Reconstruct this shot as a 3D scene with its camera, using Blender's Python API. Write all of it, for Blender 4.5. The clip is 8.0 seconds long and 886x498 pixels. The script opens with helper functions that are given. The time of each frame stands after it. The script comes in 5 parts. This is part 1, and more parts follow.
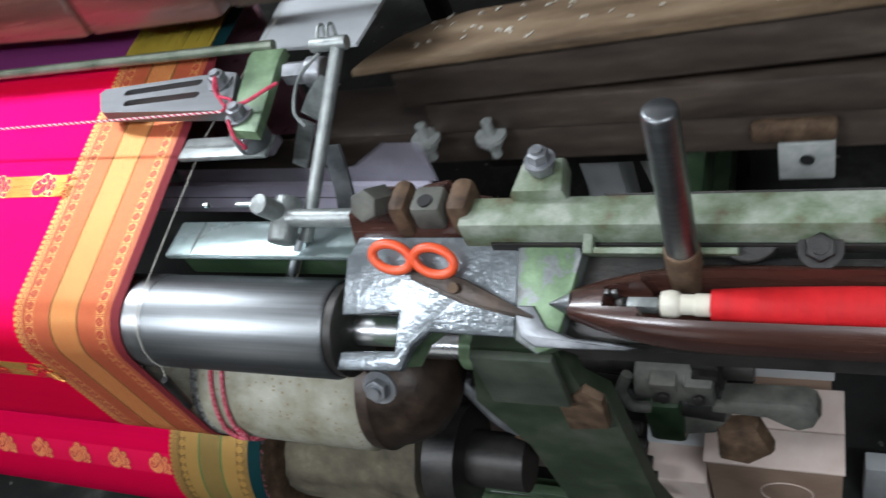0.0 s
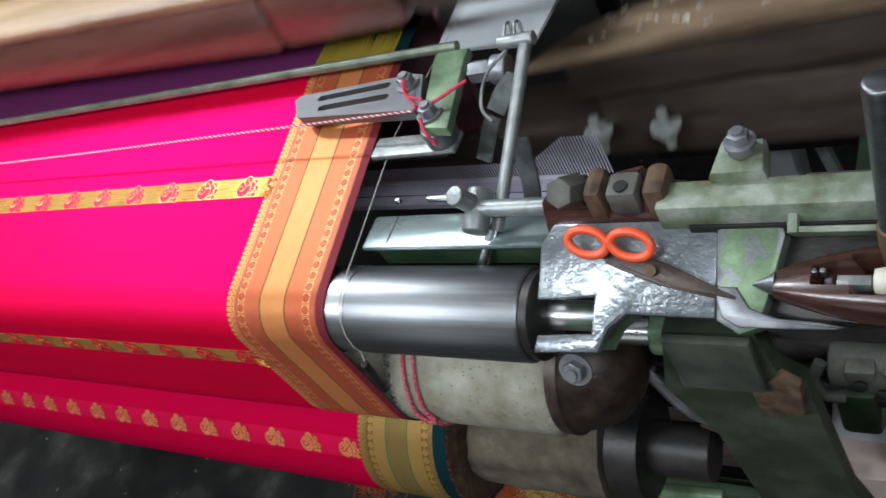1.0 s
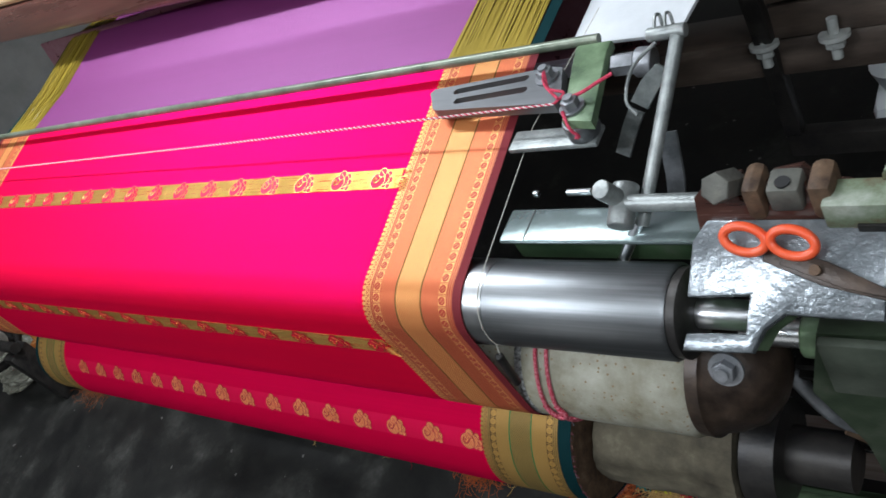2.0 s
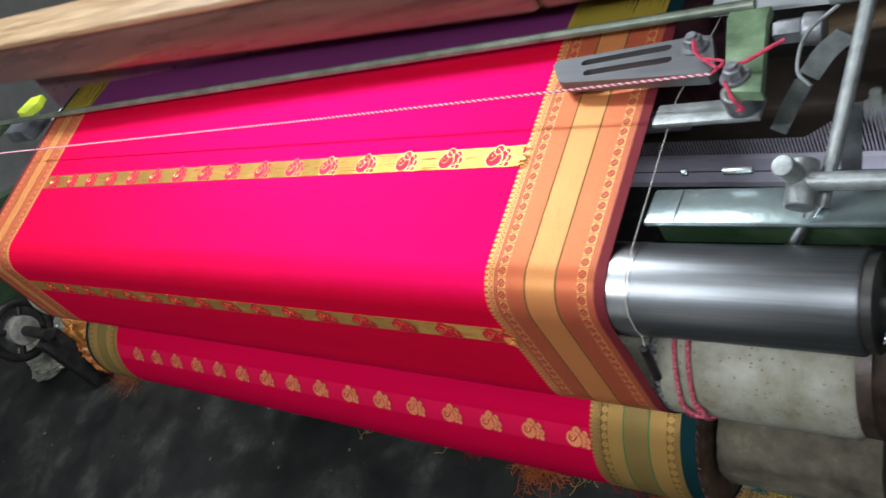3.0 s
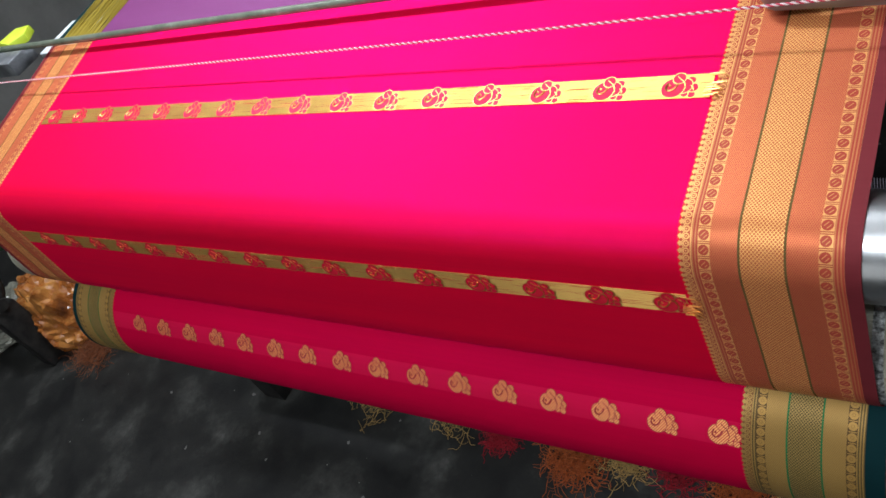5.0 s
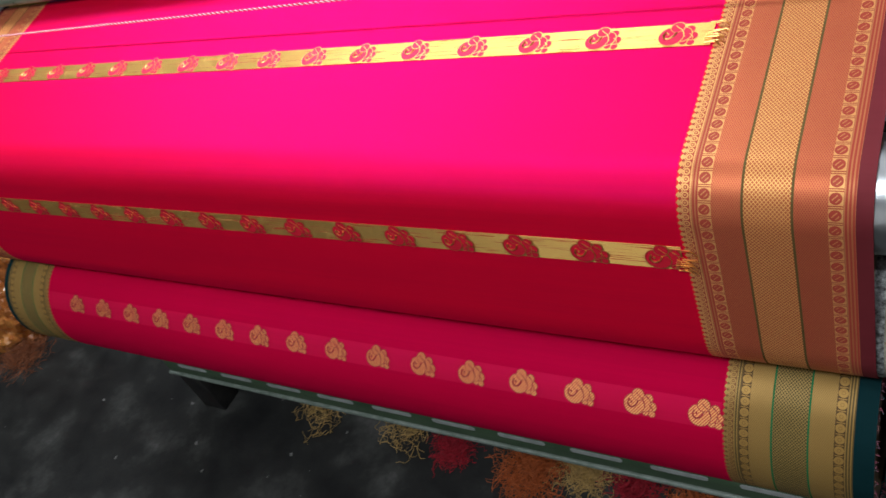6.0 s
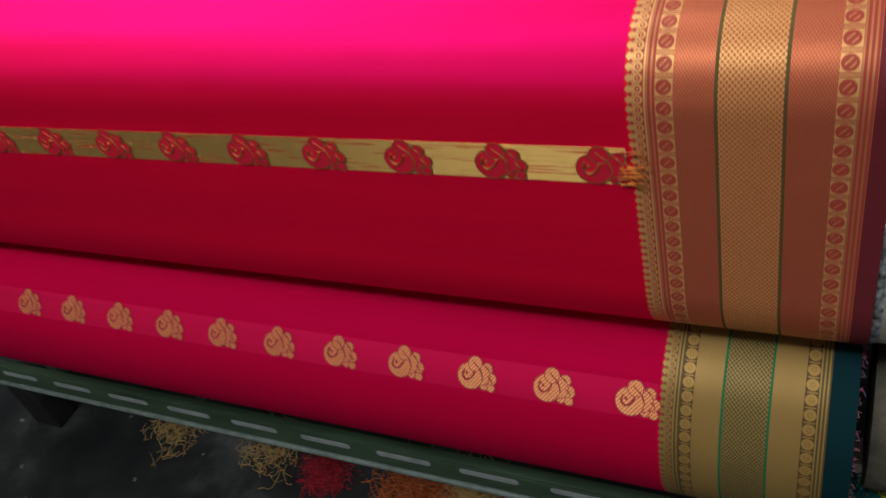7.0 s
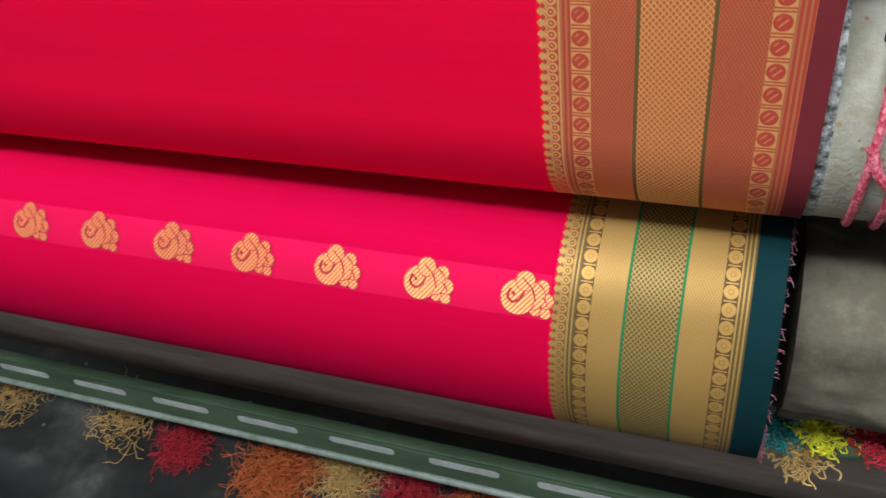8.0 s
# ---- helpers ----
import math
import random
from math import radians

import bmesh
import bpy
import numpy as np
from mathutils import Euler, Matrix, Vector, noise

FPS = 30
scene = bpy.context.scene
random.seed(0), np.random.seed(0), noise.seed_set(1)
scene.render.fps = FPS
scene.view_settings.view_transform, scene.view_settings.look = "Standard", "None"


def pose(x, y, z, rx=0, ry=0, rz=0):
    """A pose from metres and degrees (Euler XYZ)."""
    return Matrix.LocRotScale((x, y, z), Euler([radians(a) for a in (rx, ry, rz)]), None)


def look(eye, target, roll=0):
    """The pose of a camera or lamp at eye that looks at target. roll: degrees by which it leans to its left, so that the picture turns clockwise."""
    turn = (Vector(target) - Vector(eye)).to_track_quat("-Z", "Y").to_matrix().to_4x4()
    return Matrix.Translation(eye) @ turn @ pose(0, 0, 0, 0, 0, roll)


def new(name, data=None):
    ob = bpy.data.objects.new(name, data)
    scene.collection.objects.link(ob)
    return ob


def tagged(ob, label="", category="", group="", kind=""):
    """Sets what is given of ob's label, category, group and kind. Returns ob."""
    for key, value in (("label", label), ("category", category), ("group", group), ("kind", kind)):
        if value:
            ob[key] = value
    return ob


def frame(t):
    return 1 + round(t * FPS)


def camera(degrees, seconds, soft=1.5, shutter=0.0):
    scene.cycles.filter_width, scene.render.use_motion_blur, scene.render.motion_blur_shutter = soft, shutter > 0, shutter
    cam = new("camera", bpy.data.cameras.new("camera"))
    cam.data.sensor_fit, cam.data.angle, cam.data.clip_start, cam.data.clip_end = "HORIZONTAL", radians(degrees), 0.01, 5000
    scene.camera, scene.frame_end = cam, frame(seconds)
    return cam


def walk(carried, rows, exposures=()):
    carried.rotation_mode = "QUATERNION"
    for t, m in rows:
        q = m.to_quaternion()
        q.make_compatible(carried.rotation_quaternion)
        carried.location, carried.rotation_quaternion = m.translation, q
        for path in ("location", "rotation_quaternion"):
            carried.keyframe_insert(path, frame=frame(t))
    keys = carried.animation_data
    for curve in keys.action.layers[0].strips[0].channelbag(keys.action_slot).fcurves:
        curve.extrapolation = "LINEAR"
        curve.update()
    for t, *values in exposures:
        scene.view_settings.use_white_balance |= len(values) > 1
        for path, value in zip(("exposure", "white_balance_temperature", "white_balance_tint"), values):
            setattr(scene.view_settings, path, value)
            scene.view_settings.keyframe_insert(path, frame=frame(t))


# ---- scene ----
cam = camera(55.2, 8.0, shutter=0.3)
PATH = [
    (0, (-0.005, 0.001, 1.383), (-0.816, 1.111, -0.07), -27.7),
    (0.5, (-0.037, -0.017, 1.39), (-0.997, 1.057, 0.003), -32.4),
    (1, (-0.032, -0.036, 1.408), (-1.127, 0.991, 0.086), -36.1),
    (1.5, (-0.04, -0.041, 1.429), (-1.25, 0.929, 0.165), -39.1),
    (1.7, (-0.048, -0.047, 1.426), (-1.3, 0.91, 0.195), -39.4),
    (3, (-0.199, -0.08, 1.438), (-1.476, 0.847, 0.209), -38.5),
    (3.5, (-0.287, -0.101, 1.437), (-1.512, 0.853, 0.176), -36.8),
    (4, (-0.364, -0.099, 1.412), (-1.538, 0.878, 0.12), -35.1),
    (4.5, (-0.406, -0.12, 1.392), (-1.569, 0.888, 0.115), -32.3),
    (4.7, (-0.429, -0.107, 1.393), (-1.59, 0.873, 0.092), -33.3),
    (5.8, (-0.486, -0.171, 1.342), (-1.578, 0.913, 0.064), -27.6),
    (6, (-0.499, -0.163, 1.314), (-1.557, 0.957, 0.038), -26.1),
    (6.5, (-0.534, -0.136, 1.219), (-1.498, 1.080, -0.042), -21.4),
    (7, (-0.574, -0.104, 1.127), (-1.421, 1.183, -0.148), -17.4),
    (7.5, (-0.584, -0.103, 1.043), (-1.314, 1.223, -0.264), -13.0),
    (8, (-0.585, -0.085, 0.976), (-1.228, 1.313, -0.302), -8.7),
]
walk(cam, [(t, look(eye, target, roll)) for t, eye, target, roll in PATH],
     exposures=[(0, 0.28), (0.6, 0.08), (1.5, 0.05), (4.5, -0.08), (6.0, -0.18), (6.5, -0.25), (7.0, -0.36), (7.2, -0.15), (7.5, 0.4), (7.8, 0.8), (8.0, 1.0)])

# ---- light ----
world = bpy.data.worlds.new("world")
scene.world = world
world.use_nodes = True
world.node_tree.nodes["Background"].inputs[0].default_value = (0.62, 0.72, 0.85, 1)
world.node_tree.nodes["Background"].inputs[1].default_value = 0.075


def tube_lamp(name, place, tilt, power, length):
    """The light of a fluorescent batten: one lamp down from the tube, and one up to the ceiling."""
    for sense, share in ((0, 0.62), (180, 0.38)):
        data = bpy.data.lights.new(name, "AREA")
        data.shape, data.size, data.size_y, data.energy, data.color = "RECTANGLE", length, 0.14, power * share, (0.90, 0.97, 1.06)
        ob = new(name, data)
        ob.matrix_world = pose(*place) @ pose(0, 0, 0, tilt + sense, 0, 0) @ pose(0, 0, -0.03)


tube_lamp("tube_light_back", (-1.75, 0.93, 2.35), 0, 58, 1.2)
tube_lamp("tube_light_front", (-1.25, -0.76, 2.31), 16, 40, 1.2)
# unseen fill, added to brighten the carton and shuttle box side
tube_lamp("side_fill_light", (0.80, -0.62, 2.45), 0, 26, 1.2)

# weak fill lamp added behind the camera, in an invented wall opening
FILL_GAP_X, FILL_GAP_TOP = (-2.1, -0.7), 2.02
data = bpy.data.lights.new("front_fill", "AREA")
data.shape, data.size, data.size_y, data.energy, data.color = "RECTANGLE", FILL_GAP_X[1] - FILL_GAP_X[0] - 0.04, FILL_GAP_TOP - 0.1, 6, (0.97, 0.99, 1.0)
new("front_fill", data).matrix_world = pose(sum(FILL_GAP_X) / 2, -3.06, FILL_GAP_TOP / 2 - 0.02, 90, 0, 0)

# ---- materials ----


def ramp(nt, fac, stops):
    node = nt.nodes.new("ShaderNodeValToRGB")
    el = node.color_ramp.elements
    while len(el) < len(stops):
        el.new(0.5)
    for e, (p, c) in zip(el, stops):
        e.position, e.color = p, (*c, 1)
    nt.links.new(fac, node.inputs[0])
    return node.outputs[0]


def noise_tex(nt, scale, detail=4, rough=0.6, stretch=(1, 1, 1)):
    co = nt.nodes.new("ShaderNodeTexCoord")
    mp = nt.nodes.new("ShaderNodeMapping")
    mp.inputs["Scale"].default_value = stretch
    nt.links.new(co.outputs["Object"], mp.inputs[0])
    n = nt.nodes.new("ShaderNodeTexNoise")
    n.inputs["Scale"].default_value, n.inputs["Detail"].default_value, n.inputs["Roughness"].default_value = scale, detail, rough
    nt.links.new(mp.outputs[0], n.inputs[0])
    return n.outputs[0]


def worn(name, stops, scale=30, rough=0.5, metal=0.0, bump=0.15, fine=300, stretch=(1, 1, 1), coat=0.0, rough_span=0.2):
    """A surface in a few stained colours, with fine grain in its relief and gloss."""
    m = bpy.data.materials.new(name)
    m.use_nodes = True
    nt = m.node_tree
    b = nt.nodes["Principled BSDF"]
    big = noise_tex(nt, scale, 6, 0.65, stretch)
    nt.links.new(ramp(nt, big, stops), b.inputs["Base Color"])
    small = noise_tex(nt, fine, 3, 0.6, stretch)
    mr = nt.nodes.new("ShaderNodeMapRange")
    mr.inputs[3].default_value, mr.inputs[4].default_value = max(0.03, rough - rough_span), min(1, rough + rough_span)
    nt.links.new(big, mr.inputs[0])
    nt.links.new(mr.outputs[0], b.inputs["Roughness"])
    bp = nt.nodes.new("ShaderNodeBump")
    bp.inputs["Strength"].default_value, bp.inputs["Distance"].default_value = bump, 0.001
    nt.links.new(small, bp.inputs["Height"])
    nt.links.new(bp.outputs[0], b.inputs["Normal"])
    b.inputs["Metallic"].default_value, b.inputs["Coat Weight"].default_value, b.inputs["Coat Roughness"].default_value = metal, coat, 0.15
    return m


def uv_sep(nt):
    uv = nt.nodes.new("ShaderNodeUVMap")
    sp = nt.nodes.new("ShaderNodeSeparateXYZ")
    nt.links.new(uv.outputs[0], sp.inputs[0])
    return sp.outputs[0], sp.outputs[1]


def mth(nt, op, a, b=None, c=None):
    n = nt.nodes.new("ShaderNodeMath")
    n.operation = op
    for i, v in enumerate((a, b, c)):
        if v is None:
            continue
        if isinstance(v, (int, float)):
            n.inputs[i].default_value = v
        else:
            nt.links.new(v, n.inputs[i])
    return n.outputs[0]


def mixc(nt, fac, a, b):
    n = nt.nodes.new("ShaderNodeMix")
    n.data_type = "RGBA"
    for i, v in ((0, fac), (6, a), (7, b)):
        if isinstance(v, tuple):
            n.inputs[i].default_value = (*v, 1)
        elif isinstance(v, (int, float)):
            n.inputs[i].default_value = v
        else:
            nt.links.new(v, n.inputs[i])
    return n.outputs[2]


def silk(name, colour, sheen, rough=0.42, gloss=0.35, weave=True):
    """Silk: a dyed ground and a gloss in the weft's colour."""
    m = bpy.data.materials.new(name)
    m.use_nodes = True
    nt = m.node_tree
    b = nt.nodes["Principled BSDF"]
    g = nt.nodes.new("ShaderNodeBsdfGlossy")
    mx = nt.nodes.new("ShaderNodeMixShader")
    g.inputs["Color"].default_value = (*sheen, 1)
    g.inputs["Roughness"].default_value = rough
    b.inputs["Roughness"].default_value = 0.8
    b.inputs["Specular IOR Level"].default_value = 0.03
    lw = nt.nodes.new("ShaderNodeLayerWeight")
    lw.inputs[0].default_value = 0.35
    nt.links.new(mth(nt, "ADD", mth(nt, "MULTIPLY", lw.outputs["Facing"], gloss * 0.9), gloss * 0.55), mx.inputs[0])
    n = noise_tex(nt, 6, 4, 0.6, (0.3, 4, 4))
    lo = tuple(c * 0.88 for c in colour)
    streak = noise_tex(nt, 40, 3, 0.6, (0.05, 8, 8))
    tone = mth(nt, "ADD", mth(nt, "MULTIPLY", n, 0.7), mth(nt, "MULTIPLY", streak, 0.3))
    nt.links.new(ramp(nt, tone, [(0.38, lo), (0.60, colour)]), b.inputs["Base Color"])
    u, v = uv_sep(nt)
    wv = mth(nt, "MULTIPLY", mth(nt, "SINE", mth(nt, "MULTIPLY", u, 9000)), mth(nt, "SINE", mth(nt, "MULTIPLY", v, 9000)))
    bp = nt.nodes.new("ShaderNodeBump")
    bp.inputs["Strength"].default_value, bp.inputs["Distance"].default_value = 0.25, 0.0003
    nt.links.new(mth(nt, "ADD", wv, mth(nt, "MULTIPLY", n, 3.0)), bp.inputs["Height"])
    nt.links.new(bp.outputs[0], b.inputs["Normal"])
    nt.links.new(bp.outputs[0], g.inputs["Normal"])
    nt.links.new(b.outputs[0], mx.inputs[1])
    nt.links.new(g.outputs[0], mx.inputs[2])
    nt.links.new(mx.outputs[0], nt.nodes["Material Output"].inputs[0])
    return m


def brocade(name, ground, zari, pattern, pitch, width, gloss=0.45, rough=0.45, along=False, edge=None):
    """A woven band: metal thread over a dyed ground, drawn by the weave's own coordinates in metres."""
    m = bpy.data.materials.new(name)
    m.use_nodes = True
    nt = m.node_tree
    b = nt.nodes["Principled BSDF"]
    u, v = uv_sep(nt)
    fu = mth(nt, "DIVIDE", u, width)
    fv = mth(nt, "FRACT", mth(nt, "DIVIDE", v, pitch))

    def gap(x, at):
        return mth(nt, "ABSOLUTE", mth(nt, "SUBTRACT", x, at))

    def within(x, at, half):
        return mth(nt, "LESS_THAN", gap(x, at), half)

    def reach(cu, cv):
        """Metres from the place (cu, cv) of the repeat."""
        a, c = mth(nt, "MULTIPLY", mth(nt, "SUBTRACT", fu, cu), width), mth(nt, "MULTIPLY", mth(nt, "SUBTRACT", fv, cv), pitch)
        return mth(nt, "SQRT", mth(nt, "ADD", mth(nt, "MULTIPLY", a, a), mth(nt, "MULTIPLY", c, c)))

    def waves(sl, high):
        """Two crossing sets of fine lines."""
        k = math.pi / pitch
        a1 = mth(nt, "ABSOLUTE", mth(nt, "SINE", mth(nt, "MULTIPLY", mth(nt, "ADD", u, mth(nt, "MULTIPLY", v, sl)), k)))
        a2 = mth(nt, "ABSOLUTE", mth(nt, "SINE", mth(nt, "MULTIPLY", mth(nt, "SUBTRACT", u, mth(nt, "MULTIPLY", v, sl)), k)))
        return mth(nt, "LESS_THAN", mth(nt, "MINIMUM", a1, a2), high)

    tooth = None
    if pattern == "lattice":
        mask = waves(0.85, 0.36)
    elif pattern == "twill":
        mask = waves(0.6, 0.55)
    elif pattern == "beads":
        d = reach(0.5, 0.42)
        cell = within(fv, 0.42, 0.40)
        spandrel = mth(nt, "MULTIPLY", cell, mth(nt, "GREATER_THAN", d, width * 0.47))
        bar = within(fv, 0.92, 0.035)
        cross = mth(nt, "MULTIPLY", mth(nt, "LESS_THAN", d, width * 0.30), within(mth(nt, "FRACT", mth(nt, "MULTIPLY", mth(nt, "ADD", u, v), 2.2 / width)), 0.5, 0.13))
        mask = mth(nt, "MAXIMUM", mth(nt, "MAXIMUM", spandrel, bar), mth(nt, "MULTIPLY", cross, 0.6))
    elif pattern == "discs":
        d = reach(0.5, 0.45)
        disc = mth(nt, "SUBTRACT", mth(nt, "LESS_THAN", d, width * 0.46), mth(nt, "MULTIPLY", mth(nt, "LESS_THAN", gap(d, width * 0.16), width * 0.03), 0.5))
        bar = mth(nt, "MULTIPLY", within(fv, 0.97, 0.05), within(fu, 0.5, 0.40))
        mask = mth(nt, "MAXIMUM", disc, bar)
    elif pattern == "scales":
        ring = mth(nt, "LESS_THAN", gap(reach(0.66, 0.5), pitch * 0.36), pitch * 0.10)
        core = mth(nt, "LESS_THAN", reach(0.66, 0.5), pitch * 0.12)
        wedge = mth(nt, "LESS_THAN", gap(fv, 0.5), mth(nt, "MULTIPLY", mth(nt, "SUBTRACT", 0.56, fu), 1.0))
        zig = within(mth(nt, "ADD", mth(nt, "MULTIPLY", gap(fv, 0.5), 0.5), 0.24), fu, 0.045)
        rim = mth(nt, "GREATER_THAN", fu, 0.95)
        tooth = mth(nt, "LESS_THAN", fu, mth(nt, "MULTIPLY", gap(fv, 0.5), 0.42))
        mask = mth(nt, "MAXIMUM", mth(nt, "MAXIMUM", mth(nt, "MAXIMUM", ring, core), mth(nt, "MAXIMUM", wedge, zig)), rim)
    elif pattern == "hatch":
        mask = mth(nt, "GREATER_THAN", mth(nt, "SINE", mth(nt, "MULTIPLY", mth(nt, "ADD", mth(nt, "MULTIPLY", u, 0.75), mth(nt, "MULTIPLY", v, 0.66)), 2 * math.pi / pitch)), -0.25)
    elif pattern == "thread":
        streak = noise_tex(nt, 900, 2, 0.6, (0.02, 1, 1))
        mask = mth(nt, "GREATER_THAN", streak, 0.37)
    else:
        mask = mth(nt, "GREATER_THAN", mth(nt, "SINE", mth(nt, "MULTIPLY", u, 2 * math.pi / pitch)), 0.2)
    fine = mth(nt, "GREATER_THAN", mth(nt, "SINE", mth(nt, "MULTIPLY", mth(nt, "ADD", u, mth(nt, "MULTIPLY", v, 0.5)), 7000)), -0.2)
    mask2 = mth(nt, "MULTIPLY", mask, mth(nt, "ADD", mth(nt, "MULTIPLY", fine, 0.22), 0.78))
    stain = noise_tex(nt, 25, 3)
    zc = mixc(nt, stain, zari, tuple(c * 0.8 for c in zari))
    colour = mixc(nt, mask2, ground, zc)
    if tooth is not None and edge:
        colour = mixc(nt, tooth, colour, edge)
        mask2 = mth(nt, "MULTIPLY", mask2, mth(nt, "SUBTRACT", 1.0, tooth))
    nt.links.new(colour, b.inputs["Base Color"])
    nt.links.new(mth(nt, "MULTIPLY", mask2, gloss), b.inputs["Metallic"])
    b.inputs["Roughness"].default_value = rough
    b.inputs["Specular IOR Level"].default_value = 0.3
    b.inputs["Specular Tint"].default_value = (1.0, 0.75, 0.45, 1)
    if along:
        tg = nt.nodes.new("ShaderNodeTangent")
        tg.direction_type = "UV_MAP"
        nt.links.new(tg.outputs[0], b.inputs["Tangent"])
        b.inputs["Anisotropic"].default_value, b.inputs["Anisotropic Rotation"].default_value = 1.0, 0.25
    bp = nt.nodes.new("ShaderNodeBump")
    bp.inputs["Strength"].default_value, bp.inputs["Distance"].default_value = 0.5, 0.0005
    nt.links.new(mask2, bp.inputs["Height"])
    nt.links.new(bp.outputs[0], b.inputs["Normal"])
    return m


STEEL = worn("turned_steel", [(0.3, (0.22, 0.235, 0.245)), (0.7, (0.31, 0.325, 0.335))], 12, 0.40, 1.0, 0.08, 500, (0.4, 30, 30), rough_span=0.08)
BRIGHT = worn("bright_steel", [(0.3, (0.55, 0.57, 0.58)), (0.7, (0.72, 0.74, 0.75))], 20, 0.3, 1.0, 0.1, 400)
GREY_METAL = worn("grey_metal", [(0.3, (0.15, 0.16, 0.17)), (0.7, (0.36, 0.37, 0.39))], 40, 0.42, 0.6, 0.25, 400)
DARK_METAL = worn("oiled_iron", [(0.3, (0.012, 0.012, 0.013)), (0.7, (0.05, 0.045, 0.04))], 30, 0.45, 0.4, 0.3, 300)
BLACK = worn("black_recess", [(0.3, (0.006, 0.006, 0.007)), (0.7, (0.02, 0.02, 0.02))], 15, 0.7, 0.0, 0.2, 200)
GREEN = worn("chipped_green_paint", [(0.3, (0.05, 0.085, 0.05)), (0.48, (0.14, 0.22, 0.12)), (0.62, (0.21, 0.31, 0.18)), (0.75, (0.36, 0.39, 0.35))], 26, 0.42, 0.1, 0.3, 200)
GREEN_DARK = worn("oily_green_paint", [(0.3, (0.012, 0.03, 0.013)), (0.6, (0.04, 0.075, 0.035)), (0.8, (0.09, 0.10, 0.08))], 18, 0.45, 0.1, 0.3, 200)
GREEN_MID = worn("dusty_green_paint", [(0.3, (0.014, 0.022, 0.013)), (0.5, (0.036, 0.055, 0.030)), (0.7, (0.085, 0.095, 0.07))], 14, 0.5, 0.05, 0.3, 200)
PLANK = worn("dusty_brown_plank", [(0.3, (0.22, 0.165, 0.14)), (0.55, (0.36, 0.29, 0.26)), (0.8, (0.52, 0.46, 0.43))], 10, 0.7, 0.0, 0.5, 200, (0.5, 5, 5))
GREEN_DUST = worn("dusty_grey_green_paint", [(0.3, (0.040, 0.050, 0.036)), (0.6, (0.085, 0.100, 0.075)), (0.8, (0.15, 0.16, 0.13))], 22, 0.6, 0.0, 0.3, 220)
PALE_GREEN = worn("pale_flaking_paint", [(0.34, (0.11, 0.08, 0.045)), (0.44, (0.14, 0.18, 0.11)), (0.54, (0.22, 0.26, 0.195)), (0.68, (0.36, 0.385, 0.33))], 28, 0.55, 0.0, 0.5, 250)
CAST = worn("glossy_cast_iron", [(0.3, (0.12, 0.135, 0.145)), (0.5, (0.21, 0.235, 0.25)), (0.75, (0.36, 0.39, 0.41))], 24, 0.25, 0.6, 0.9, 130, rough_span=0.10)
BROWN_IRON = worn("greasy_brown_iron", [(0.3, (0.016, 0.011, 0.009)), (0.7, (0.075, 0.05, 0.035))], 40, 0.4, 0.3, 0.4, 250)
RUST = worn("rusty_iron", [(0.3, (0.05, 0.03, 0.02)), (0.6, (0.16, 0.10, 0.06)), (0.8, (0.25, 0.18, 0.12))], 60, 0.7, 0.3, 0.6, 300)
WOOD_TAN = worn("worn_tan_wood", [(0.3, (0.22, 0.13, 0.065)), (0.55, (0.42, 0.28, 0.15)), (0.8, (0.55, 0.42, 0.27))], 8, 0.45, 0.0, 0.3, 150, (0.6, 9, 9), coat=0.2)
WOOD_GREASY = worn("greasy_brown_wood", [(0.3, (0.09, 0.06, 0.038)), (0.55, (0.22, 0.15, 0.095)), (0.8, (0.38, 0.30, 0.21))], 14, 0.42, 0.0, 0.4, 160, (0.4, 2.5, 2.5), coat=0.15)
WOOD_BOX = worn("chipped_brown_wood", [(0.3, (0.09, 0.058, 0.035)), (0.5, (0.20, 0.135, 0.08)), (0.68, (0.30, 0.22, 0.14)), (0.8, (0.48, 0.40, 0.30))], 16, 0.5, 0.0, 0.8, 160, (0.5, 2.5, 2.5), coat=0.1)
WOOD_DARK = worn("dark_lacquered_wood", [(0.3, (0.03, 0.012, 0.010)), (0.7, (0.085, 0.035, 0.025))], 10, 0.25, 0.0, 0.1, 150, (0.6, 9, 9), coat=0.5)
CANVAS = worn("stained_canvas", [(0.30, (0.15, 0.12, 0.075)), (0.42, (0.26, 0.245, 0.175)), (0.56, (0.36, 0.35, 0.28)), (0.78, (0.50, 0.50, 0.425))], 18, 0.9, 0.0, 0.8, 420)
spots = CANVAS.node_tree.nodes.new("ShaderNodeTexVoronoi")
spots.inputs["Scale"].default_value = 130
grid = CANVAS.node_tree.nodes.new("ShaderNodeTexCoord")
CANVAS.node_tree.links.new(grid.outputs["Object"], spots.inputs[0])
speck = mth(CANVAS.node_tree, "LESS_THAN", spots.outputs["Distance"], 0.16)
base_in = CANVAS.node_tree.nodes["Principled BSDF"].inputs["Base Color"]
CANVAS.node_tree.links.new(mixc(CANVAS.node_tree, speck, base_in.links[0].from_socket, (0.26, 0.19, 0.11)), base_in)
# beam-end canvas, a much darker ramp than CANVAS
CANVAS_DARK = worn("dark_canvas", [(0.3, (0.036, 0.029, 0.018)), (0.6, (0.115, 0.10, 0.066)), (0.8, (0.21, 0.19, 0.13))], 26, 0.9, 0.0, 0.6, 400)
# pinkish card, lightened in its colour in place of stronger light
CARD_LIFTED = worn("cardboard", [(0.3, (0.66, 0.50, 0.43)), (0.7, (0.82, 0.70, 0.63))], 12, 0.85, 0.0, 0.2, 300)
